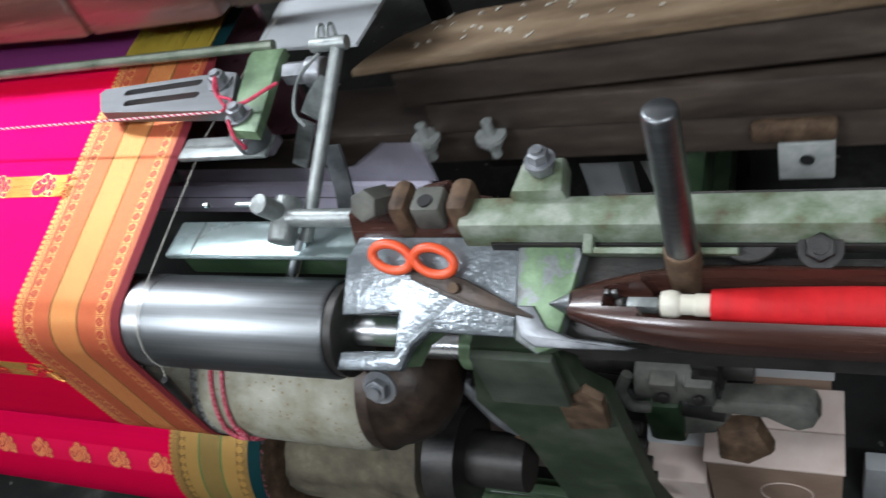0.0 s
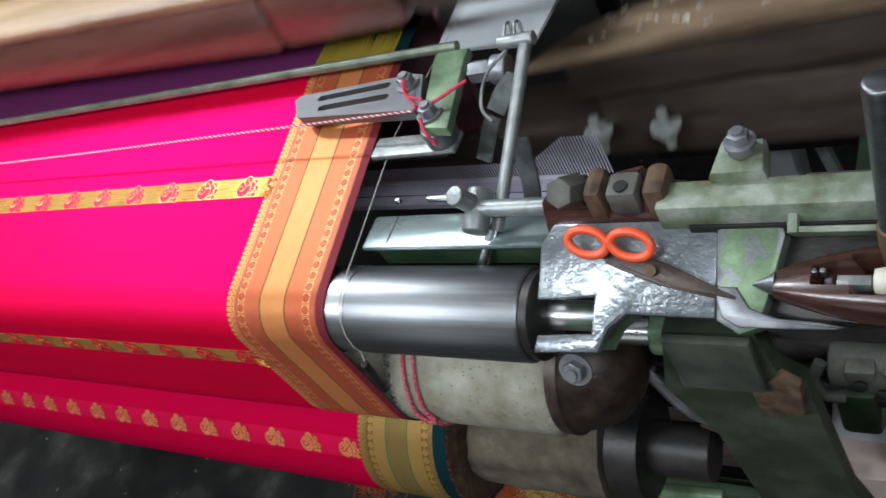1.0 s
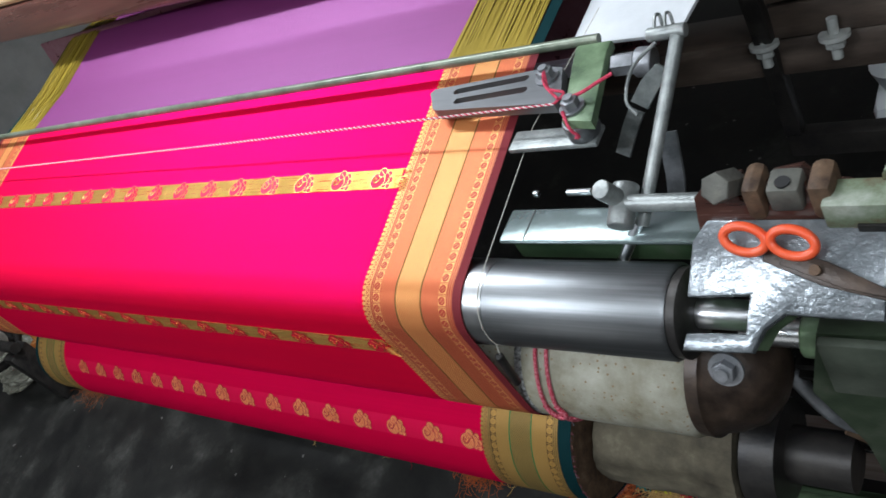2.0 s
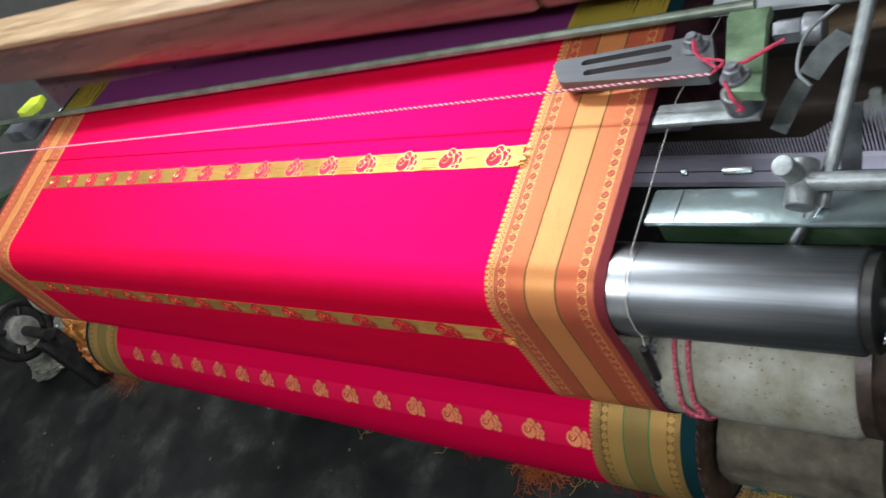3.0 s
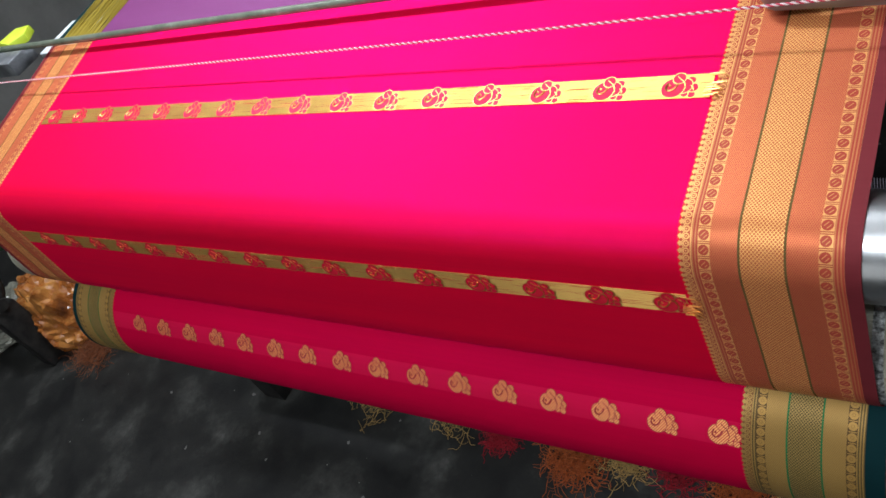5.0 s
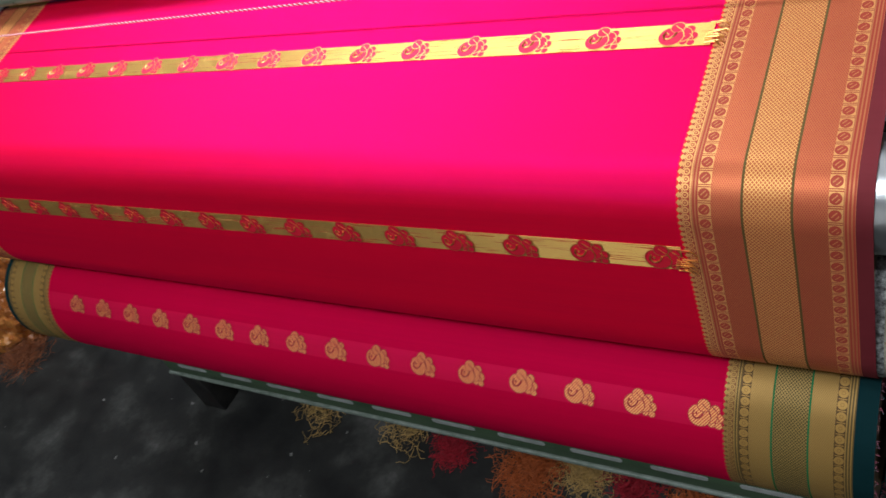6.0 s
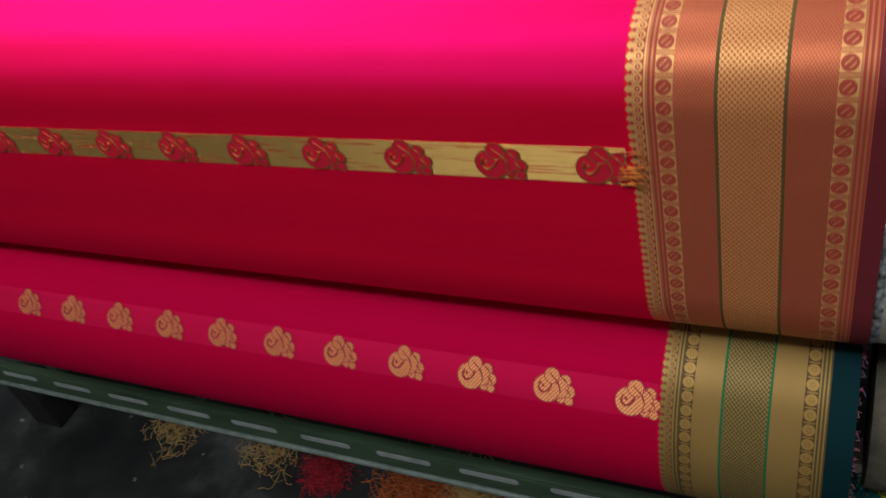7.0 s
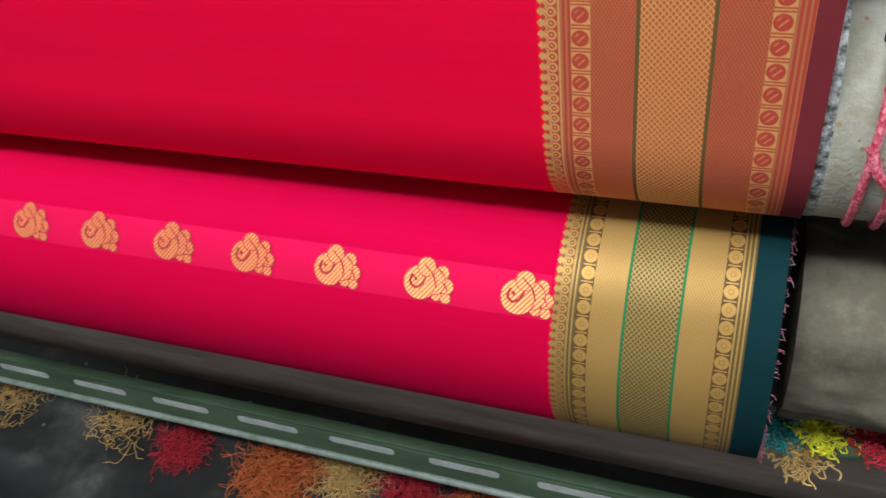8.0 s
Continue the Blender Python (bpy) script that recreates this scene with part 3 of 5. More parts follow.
part("roll_core", b_lathe(ROLL_AT, [(X_LOUT, 0.03), (X_LOUT, 0.0905), (X_OUT - 0.003, 0.0905), (X_OUT - 0.003, 0.03)]), RUST, roll, "dark red rolled cloth edge")

# motifs: a bird with a curled neck before a flowering sprig, woven as overlapping petals
PETALS = [(0.0122, 0.0092, 0.0038), (0.0062, 0.0085, 0.0036), (0.0124, 0.0020, 0.0050), (0.0092, -0.0056, 0.0047),
          (0.0035, 0.0000, 0.0086), (-0.0050, 0.0018, 0.0108), (-0.0012, -0.0082, 0.0062)]
CURL = [(-0.0098, -0.0030), (-0.0112, 0.0016), (-0.0082, 0.0048), (-0.0040, 0.0030), (-0.0012, -0.0018)]


def b_disc(bm, sheet, x, s, r, lift, n=22):
    uv = bm.loops.layers.uv.verify()
    spots_at = [(x, s)] + [(x + r * math.cos(2 * math.pi * q / n), s + r * math.sin(2 * math.pi * q / n)) for q in range(n)]
    vs = [bm.verts.new(on_sheet(sheet, px, ps, -lift)) for px, ps in spots_at]
    for q in range(n):
        ids = (0, 1 + q, 1 + (q + 1) % n)
        f = bm.faces.new([vs[k] for k in ids])
        for lp, k in zip(f.loops, ids):
            px, ps = spots_at[k]
            lp[uv].uv = (px, ps)


def b_motif(sheet, x, s, lift, inset=0.0):
    """The petals, each a little above the one behind it; with an inset they leave a drawn rim."""
    bm = bmesh.new()
    for i, (cx, cs, r) in enumerate(PETALS):
        b_disc(bm, sheet, x + cx, s + cs, r - inset, lift + 0.00010 * i)
    bmesh.ops.recalc_face_normals(bm, faces=bm.faces)
    return bm


def b_outline(sheet, x, s, lift):
    """The drawn lines of the motif: the rim of each petal, the curl of the neck, the eye and the veins."""
    bm = b_motif(sheet, x, s, lift - 0.00005)
    for line, r in ((CURL, 0.0008), ([(-0.0085, -0.0012), (-0.0072, -0.0002), (-0.0080, 0.0006)], 0.0007),
                    ([(0.0100, 0.0000), (0.0128, 0.0028), (0.0132, 0.0052)], 0.0004), ([(0.0075, -0.0070), (0.0100, -0.0050)], 0.0004),
                    ([(-0.0030, -0.0100), (0.0002, -0.0070), (0.0030, -0.0045), (0.0062, 0.0030)], 0.0004)):
        b_tube(smooth_path([on_sheet(sheet, x + a, s + b, -lift - 0.00075) for a, b in line], 4), r, 5, bm=bm)
    return bm


def s_at(sheet, z=None, y=None):
    t, ys, zs = sheet
    v, q = (zs, z) if z is not None else (ys, y)
    return float(t[np.argmin(np.abs(v - q))])


S_TOP = s_at(UPPER, y=0.421)
S_MID = s_at(UPPER, z=0.838)
front_arc = [i for i in range(len(LOWER[0])) if LOWER[1][i] < ROLL_AT[0]]
S_LOW = float(LOWER[0][min(front_arc, key=lambda i: abs(LOWER[2][i] - 0.628))])
for s_row, x_first, pitch in ((S_TOP, -0.713, 0.0638), (S_MID, -0.699, 0.0625)):
    part("zari_strip", b_sheet(UPPER, X_LIN + 0.004, X_IN - 0.002, 0.0011, s_row - 0.0125, s_row + 0.0125, nx=20, thick=0.0003), ZARI_FLOAT, cloth, "loose gold thread floats between the motifs")
    for i in range(16):
        mo = part("woven_motif", b_motif(UPPER, x_first - pitch * i, s_row, 0.0016, 0.0007), BUTA_RED, cloth)
        part("motif_line", b_outline(UPPER, x_first - pitch * i, s_row, 0.0016), ZARI_LINE, mo)
part("motif_ground", b_sheet(LOWER, X_LIN + 0.002, X_IN + 0.001, 0.0004, S_LOW - 0.0135, S_LOW + 0.0135, nx=20, thick=0.0003), SILK_BAND, roll, "paler band of weft floats behind the motifs")
for i in range(16):
    mo = part("woven_motif", b_motif(LOWER, -0.6965 - 0.0625 * i, S_LOW, 0.0014, 0.0006), ZARI_BUTA, roll)
    part("motif_line", b_outline(LOWER, -0.6965 - 0.0625 * i, S_LOW, 0.0014), BUTA_DARK, mo)

# cut weft ends standing out of the roll's selvage
bm = bmesh.new()
rng = random.Random(21)
for _ in range(150):
    s_row = rng.uniform(0.02, LOWER[0][-1] - 0.02)
    a = on_sheet(LOWER, X_OUT - 0.002, s_row, 0.0005)
    out = rng.uniform(0.002, 0.005)
    b_tube([a, a + Vector((out * 0.6, rng.uniform(-0.001, 0.001), rng.uniform(-0.0015, 0.0015))), a + Vector((out, rng.uniform(-0.003, 0.002), rng.uniform(-0.004, 0.002)))], 0.00028, 4, bm=bm)
tagged(part("fray", bm, FRAY, roll, "frayed weft ends at the selvage", smooth=False), kind="stuff")

# ---- rollers ----
steel = thing("breast_roller", "turned steel breast roller with a shiny end ring", "roller")
part("barrel", b_lathe(STEEL_AT, [(-0.533, 0.010), (-0.533, 0.0411), (-0.358, 0.0412), (-0.355, 0.039), (-0.355, 0.010)], 64), STEEL, steel)
part("end_ring", b_lathe(STEEL_AT, [(-0.575, 0.010), (-0.575, 0.0416), (-0.5335, 0.0416), (-0.5332, 0.010)], 64), BRIGHT, steel, "bright worn end ring")
part("end_flange", b_lathe(STEEL_AT, [(-0.355, 0.012), (-0.355, 0.038), (-0.347, 0.0385), (-0.343, 0.034), (-0.341, 0.018)], 48), DARK_METAL, steel, "oil-blackened end flange")
part("axle", b_lathe(STEEL_AT, [(-0.345, 0.010), (-0.345, 0.0125), (-0.288, 0.0125), (-0.286, 0.011)], 32), BRIGHT, steel, "bright worn axle")

sand = thing("take_up_roller", "take-up roller wrapped in stained white canvas", "roller")
part("canvas_cover", b_lathe(SAND_AT, [(-1.86, 0.02), (-1.86, 0.0685), (-0.50, 0.0685), (-0.42, 0.0692), (-0.385, 0.069), (-0.378, 0.064), (-0.378, 0.02)], 64), CANVAS, sand)
part("end_flange", b_lathe(SAND_AT, [(-0.378, 0.02), (-0.378, 0.066), (-0.366, 0.0665), (-0.362, 0.062), (-0.345, 0.058), (-0.325, 0.048), (-0.312, 0.030), (-0.306, 0.012)], 48), BROWN_IRON, sand, "black iron end flange")

# ---- the sley, built at its foremost place ----
SLEY_PIVOT, SLEY_SWING = (0, 0.69, -0.03), 13.8
sley = thing("sley", "swinging loom sley with worn wooden cap and steel reed", "loom sley")
sley.matrix_world = pose(*SLEY_PIVOT)


def sl(bm):
    bmesh.ops.translate(bm, verts=bm.verts, vec=-Vector(SLEY_PIVOT))
    return bm


def rising(bm):
    """The handrail rises slightly towards its far end."""
    for v in bm.verts:
        v.co.z += 0.047 * max(0.0, -0.72 - v.co.x)
    return sl(bm)


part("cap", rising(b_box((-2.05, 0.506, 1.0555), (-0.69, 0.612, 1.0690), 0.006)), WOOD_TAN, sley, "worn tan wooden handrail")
# same handrail as the tan top; shade and red reflection are in its colour
part("cap_front", rising(b_box((-2.05, 0.504, 0.986), (-0.69, 0.604, 1.0550), 0.010)), CAP_SHADED, sley, "greasy cap front, coloured for shade and the cloth's reflection")
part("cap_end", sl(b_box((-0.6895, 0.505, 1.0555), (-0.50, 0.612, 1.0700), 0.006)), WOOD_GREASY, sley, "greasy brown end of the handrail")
part("cap_end_front", sl(b_box((-0.6895, 0.504, 0.988), (-0.5205, 0.604, 1.0550), 0.010)), CAP_SHADED, sley)
part("cap_extension", sl(b_box((-0.5195, 0.512, 0.990), (0.45, 0.604, 1.054), 0.014)), CAP_DARK, sley, "oil-dark rail over the shuttle box")
bm = bmesh.new()
for k in range(620):
    x = -1.95 + 1.40 * k / 619
    b_w = 0.0008
    vs = [bm.verts.new(p) for p in ((x - b_w, 0.588, 0.775), (x + b_w, 0.588, 0.775), (x + b_w, 0.590, 1.000), (x - b_w, 0.590, 1.000),
                                    (x - b_w, 0.596, 0.775), (x + b_w, 0.596, 0.775), (x + b_w, 0.596, 1.000), (x - b_w, 0.596, 1.000))]
    for f in ((0, 1, 2, 3), (1, 5, 6, 2), (4, 0, 3, 7), (5, 4, 7, 6)):
        bm.faces.new([vs[i] for i in f])
tagged(part("reed", sl(bm), REED_TINTED, sley, smooth=False), kind="stuff")
part("reed_baulk", sl(b_box((-1.95, 0.574, 0.752), (-0.62, 0.602, 0.776), 0.003)), REED_GREY, sley, "lavender grey bottom baulk of the reed")
part("lay_beam", sl(b_box((-2.1, 0.604, 0.70), (0.5, 0.70, 0.752), 0.006)), CAP_DARK, sley, "oil-black lay beam")
bm = b_prism([(-0.465, 0.0), (-0.452, 0.022), (-0.425, 0.048), (-0.385, 0.070), (-0.345, 0.080), (0.45, 0.090), (0.45, 0.004)], (0, 0.578, 0.868), (1, 0, 0), (0, 1, 0), 0.010, 0.004)
for v in bm.verts:
    v.co.z += 0.045 * (v.co.x + 0.46)
part("box_plank", sl(bm), WOOD_BOX, sley, "chipped greasy plank of the shuttle box with lint")
bm = b_box((-0.43, 0.590, 0.800), (0.45, 0.655, 0.857), 0.004)
for v in bm.verts:
    v.co.z += 0.045 * (v.co.x + 0.46)
part("box_front", sl(bm), CAP_DARK, sley, "dark brown side of the shuttle box")
part("box_foot", sl(b_box((-0.41, 0.598, 0.7525), (0.45, 0.66, 0.796), 0.004)), CAP_DARK, sley)
bm = bmesh.new()
rng = random.Random(12)
for _ in range(46):
    x, y = rng.uniform(-0.40, 0.12), 0.578 + rng.uniform(0.012, 0.075)
    z = 0.8685 + 0.045 * (x + 0.46)
    w = rng.uniform(0.001, 0.004)
    b_tube(smooth_path([(x, y, z), (x + w, y + rng.uniform(-w, w), z + 0.001), (x + 2 * w, y + rng.uniform(-w, 2 * w), z)], 2), rng.uniform(0.0005, 0.0013), 5, bm=bm)
tagged(part("lint", sl(bm), THREAD, sley, "specks of pale lint", smooth=False), kind="stuff")
part("box_back", sl(b_box((-0.30, 0.735, 0.80), (0.45, 0.755, 0.885), 0.004)), WOOD_DARK, sley)
for x in (-0.419, -0.339):
    bm = b_cyl((x, 0.590, 0.724), (x, 0.590, 0.775), 0.0062, seg=16)
    b_hex((x, 0.590, 0.738), (x, 0.590, 0.750), 0.0115, bm=bm)
    b_cyl((x, 0.590, 0.7505), (x, 0.590, 0.756), 0.0175, seg=24, bm=bm)
    part("hanging_bolt", sl(bm), SLOT, sley, "greasy bright hanging bolt")
bm = b_box((-0.043, 0.590, 0.672), (0.010, 0.596, 0.722), 0.002)
b_box((-0.043, 0.5965, 0.716), (0.010, 0.6035, 0.722), 0.002, bm=bm)
part("angle_clip", sl(bm), SLOT, sley, "worn pale steel angle clip")
part("clip_hole", sl(b_cyl((-0.016, 0.5895, 0.700), (-0.016, 0.5885, 0.700), 0.007, seg=18)), BLACK, sley)
part("clip_rust", sl(b_box((-0.068, 0.588, 0.723), (0.012, 0.603, 0.748), 0.006)), RUST, sley, "rusty clamp above the clip")
for x in (-1.9, 0.15):
    part("sley_sword", sl(b_box((x - 0.03, 0.64, -0.03), (x + 0.03, 0.72, 0.70), 0.006)), DARK_METAL, sley, "black iron sley sword")


comb_bar = thing("reed_comb", "lavender grey steel bar with a fine upright comb", "comb")
comb_bar.matrix_world = pose(*SLEY_PIVOT)
part("bar", sl(b_prism([(-0.76, 0.766), (-0.385, 0.754), (-0.385, 0.773), (-0.76, 0.786)], (0, 0.560, 0), (1, 0, 0), (0, 0, 1), -0.008, 0.002)), REED_GREY, comb_bar)
part("lip", sl(b_prism([(-0.76, 0.758), (-0.385, 0.746), (-0.385, 0.7535), (-0.76, 0.7655)], (0, 0.552, 0), (1, 0, 0), (0, 0, 1), -0.016, 0.002)), REED_GREY, comb_bar)
bm = bmesh.new()
for k in range(92):
    x = -0.71 + 0.33 * k / 91
    z = 0.786 - 0.032 * (x + 0.76)
    high = 0.018 if x < -0.47 else 0.018 + 0.036 * min(1.0, (x + 0.47) / 0.05)
    b_box((x - 0.0005, 0.561, z - 0.004), (x + 0.0005, 0.563, z + high), 0, bm=bm)
tagged(part("comb", sl(bm), REED_GREY, comb_bar, smooth=False), kind="stuff")


def shuttle(name, label, at, turn):
    """A lacquered wooden loom shuttle with steel tips, lying along x, and its pirn of red weft."""
    sh = thing(name, label, "shuttle")
    bm = bmesh.new()
    half, n = 0.205, 48
    rings = []
    for i in range(n + 1):
        u = -1 + 2 * i / n
        x = half * 0.93 * u
        k = 1 - 0.66 * (max(0.0, abs(u) - 0.45) / 0.55) ** 2.2
        gap = 0.66 if abs(u) < 0.71 else (0.34 if abs(u) < 0.87 else 0.0)
        w, h = 0.0285 * k, 0.0190 * k
        ring = []
        for q in range(40):
            a = 2 * math.pi * q / 40
            c, s_ = math.cos(a), math.sin(a)
            y, z = w * math.copysign(abs(c) ** 0.7, c), h * math.copysign(abs(s_) ** 0.7, s_)
            if z > 0.2 * h and abs(y) < gap * w:
                z = -0.45 * h
            ring.append(bm.verts.new((x, y, z)))
        rings.append(ring)
    for p, q in zip(rings, rings[1:]):
        for k in range(40):
            bm.faces.new((p[k], p[(k + 1) % 40], q[(k + 1) % 40], q[k]))
    bm.faces.new(rings[0][::-1])
    bm.faces.new(rings[-1])
    bmesh.ops.recalc_face_normals(bm, faces=bm.faces)
    body = part("body", bm, WOOD_DARK, sh)
    for sg in (-1, 1):
        part("tip", b_cyl((sg * half * 0.925, 0, 0), (sg * half, 0, 0), 0.0086, 0.0008, seg=20), STEEL, sh, "pointed steel tip")
    part("pirn_head", b_lathe((0, 0.004), [(-0.131, 0.004), (-0.130, 0.0082), (-0.125, 0.0092), (-0.120, 0.0085), (-0.118, 0.0066), (-0.110, 0.0066), (-0.109, 0.0074), (-0.100, 0.0074), (-0.100, 0.004)], 24), CREAM, sh, "cream plastic pirn head")
    part("yarn", b_lathe((0, 0.004), [(-0.100, 0.005), (-0.0995, 0.0102), (-0.07, 0.0122), (-0.02, 0.0138), (0.06, 0.0148), (0.10, 0.012), (0.125, 0.005)], 28), RED_YARN, sh, "red weft yarn wound on the pirn")
    part("pirn_clip", b_box((-0.152, -0.004, -0.002), (-0.132, 0.004, 0.006), 0.001), PALE_METAL, sh, "worn steel pirn clip")
    part("spring", b_cyl((-0.158, 0, 0.001), (-0.1525, 0, 0.003), 0.005, seg=14, bevel=0.001), DARK_METAL, sh)
    for dx in (-0.1655, -0.160):
        part("rivet", b_cyl((dx, 0.0045, 0.004), (dx, 0.0045, 0.0105), 0.0020, seg=14, bevel=0.0005), BRIGHT, sh)
    sh.matrix_world = pose(*at) @ pose(0, 0, 0, *turn)
    return sh

# ---- warp behind the fell ----
warp = thing("warp_sheet", "purple silk warp threads with olive gold border threads", "warp")
WARP_SHEET = resample([(1.60, 0.955), (1.05, 0.950), (0.83, 0.985), (0.69, 0.962), (FELL_Y + 0.001, FELL[1])], 0.01)
part("warp_body", b_sheet(WARP_SHEET, X_LIN, X_IN, nx=30), WARP, warp)
for x0, x1 in ((X_IN, X_OUT - 0.016), (X_LIN, X_LOUT + 0.016)):
    bm = bmesh.new()
    uv = bm.loops.layers.uv.new("UVMap")
    rng = random.Random(4)
    n = 70
    for k in range(n):
        x = x0 + (x1 - x0) * k / n
        w = 0.00115 * (0.75 + 0.5 * rng.random())
        dz = rng.uniform(0.0, 0.006)
        ys = [(1.5, 0.955), (1.05, 0.952), (0.83, 0.986), (0.69, 0.963), (FELL_Y + 0.001, FELL[1] + 0.001)]
        vs = []
        for i, (y, z) in enumerate(ys):
            zz = z + (dz if i < 4 else 0)
            vs.append((bm.verts.new((x - w, y, zz)), bm.verts.new((x + w, y, zz)), bm.verts.new((x, y, zz - 0.001))))
        for p, q in zip(vs, vs[1:]):
            for a, b in ((0, 1), (1, 2), (2, 0)):
                bm.faces.new((p[a], p[b], q[b], q[a]))
    bmesh.ops.recalc_face_normals(bm, faces=bm.faces)
    tagged(part("border_threads", bm, OLIVE_WARP, warp, "olive and gold border warp threads", smooth=False), kind="stuff")
for x0, x1 in ((X_OUT - 0.016, X_OUT), (X_LOUT, X_LOUT + 0.016)):
    part("selvage_threads", b_sheet(WARP_SHEET, x0, x1), TEAL, warp, "dark green selvage threads")
for y, gi in ((1.16, 0), (1.24, 1)):
    hf = thing("heald_frame", "dark heald frame with fine wire healds", "heald frame", "heald frames")
    for z0, z1 in ((0.80, 0.83), (1.12, 1.16)):
        part("rail", b_box((-2.0, y - 0.012, z0), (-0.45, y + 0.012, z1), 0.004), WOOD_DARK, hf)
    for x in (-2.02, -0.45):
        part("stile", b_box((x, y - 0.012, 0.78), (x + 0.02, y + 0.012, 1.16), 0.003), DARK_METAL, hf)
    bm = bmesh.new()
    for k in range(280):
        x = -1.97 + 1.5 * k / 279 + gi * 0.002
        b_box((x - 0.0007, y - 0.0007, 0.83), (x + 0.0007, y + 0.0007, 1.12), 0, bm=bm)
    tagged(part("heald_wires", bm, RUST, hf, smooth=False), kind="stuff")

# ---- the loom frame ----
frame_r = thing("loom_side_frame", "oily dark green cast-iron loom side frame", "loom frame", "loom side frames")
part("cheek", b_prism([(-0.262, 0.832), (-0.19, 0.835), (-0.182, 0.772), (-0.163, 0.752), (-0.15, 0.55), (-0.09, 0.30), (-0.05, FLOOR_Z), (-0.26, FLOOR_Z), (-0.235, 0.40), (-0.256, 0.652), (-0.285, 0.737)][::-1], (0, 0.345, 0), (1, 0, 0), (0, 0, 1), -0.022, 0.004), GREEN_MID, frame_r)
part("rear_post", b_box((-0.26, 1.3, FLOOR_Z), (-0.14, 1.42, 0.93), 0.008), DARK_METAL, frame_r)
part("lower_rail", b_box((-0.24, 0.368, 0.02), (-0.16, 1.3, 0.12), 0.008), GREEN_DARK, frame_r)
part("upper_rail", b_box((-0.17, 0.40, 0.52), (-0.13, 1.3, 0.60), 0.008), GREEN_DARK, frame_r)
part("rib", b_prism([(-0.055, -0.06), (-0.050, -0.10), (-0.003, -0.07), (0.0, -0.02), (-0.015, -0.01)], (-0.165, 0.314, 0.79), (0.95, -0.2, 0), (0, 0, 1), 0.008, 0.002), RUST, frame_r, "rusty lozenge plate")
part("cheek_block", b_box((-0.262, 0.313, 0.756), (-0.192, 0.3225, 0.831), 0.003), GREEN_DUST, frame_r, "dusty grey-green machined pad")
bm = b_cyl((-0.335, 0.345, 0.795), (-0.262, 0.345, 0.795), 0.0125, seg=24)
part("shaft", bm, BRIGHT, frame_r, "bright cross shaft")
part("shaft_collar", b_cyl((-0.283, 0.345, 0.795), (-0.262, 0.345, 0.795), 0.020, seg=28, bevel=0.003), GREEN, frame_r)
part("cover_sheet", b_prism([(-0.538, 0.600), (-0.415, 0.592), (-0.402, 0.70), (-0.405, 0.80), (-0.543, 0.80)], (0, 0, 0.936), (1, 0, 0), (0, 1, 0), 0.004, 0.001), PAPER, frame_r, "white painted sheet beside the warp")
part("sheet_arm", b_box((-0.430, 0.775, 0.60), (-0.408, 0.798, 0.9315), 0.003), DARK_METAL, frame_r)
part("sheet_stay", b_box((-0.430, 0.775, 0.56), (-0.13, 0.798, 0.5995), 0.003), DARK_METAL, frame_r)
frame_l = thing("loom_side_frame", "oily dark green cast-iron loom side frame", "loom frame", "loom side frames")
part("cheek", b_prism([(0.34, 0.90), (0.27, 0.86), (0.28, 0.72), (0.48, 0.60), (0.62, 0.30), (0.60, FLOOR_Z), (0.75, FLOOR_Z), (0.80, 0.45), (0.95, 0.45), (0.98, FLOOR_Z), (1.15, FLOOR_Z), (1.15, 0.8), (0.6, 0.82)], (-2.06, 0, 0), (0, 1, 0), (0, 0, 1), 0.035, 0.005), GREEN_DARK, frame_l)
part("rear_post", b_box((-2.06, 1.3, FLOOR_Z), (-1.95, 1.42, 0.93), 0.008), GREEN_DARK, frame_l)

# front cross channel with its slots, low between the side frames
channel = thing("front_channel", "green painted slotted channel iron across the loom foot", "channel iron")
part("web", b_box((-2.05, 0.474, 0.0815), (-0.26, 0.480, 0.1235), 0.001), GREEN_CHANNEL, channel)
for z, deep in ((0.075, 0.52), (0.124, 0.490)):
    part("flange", b_box((-2.05, 0.474, z), (-0.26, deep, z + 0.006), 0.0015), GREEN_CHANNEL, channel)
for k in range(13):
    x = -2.0 + 0.137 * k
    part("slot_bar", b_prism([(0, 0.003), (0.004, 0), (0.086, 0), (0.09, 0.003), (0.09, 0.009), (0.086, 0.012), (0.004, 0.012), (0, 0.009)], (x, 0.4735, 0.106), (1, 0, 0), (0, 0, 1), 0.002, 0), SLOT, channel)
part("lower_lip", b_cyl((-2.05, 0.472, 0.079), (-0.26, 0.472, 0.079), 0.005, seg=10), SLOT_LIP, channel, "worn bright lower lip")
plank = thing("cross_plank", "dusty brown wooden plank behind the channel", "plank")
part("board", b_box((-2.05, 0.53, 0.10), (-0.28, 0.57, 0.215), 0.004), PLANK, plank)
post = thing("channel_post", "short dark iron post under the channel", "post")
part("post", b_box((-2.04, 0.475, FLOOR_Z), (-1.97, 0.53, 0.0745), 0.003), DARK_METAL, post)

# ---- roller ends ----
for x in (-0.532, -0.519):
    pts = []
    for k in range(60):
        a = 2 * math.pi * k / 60
        pts.append((x + 0.0015 * math.sin(3 * a), SAND_AT[0] + 0.0705 * math.cos(a), SAND_AT[1] + 0.0705 * math.sin(a)))
    part("red_cord", b_tube(pts, 0.0022, 8, closed=True), STRING_PINK, sand, "red and white twisted cord")
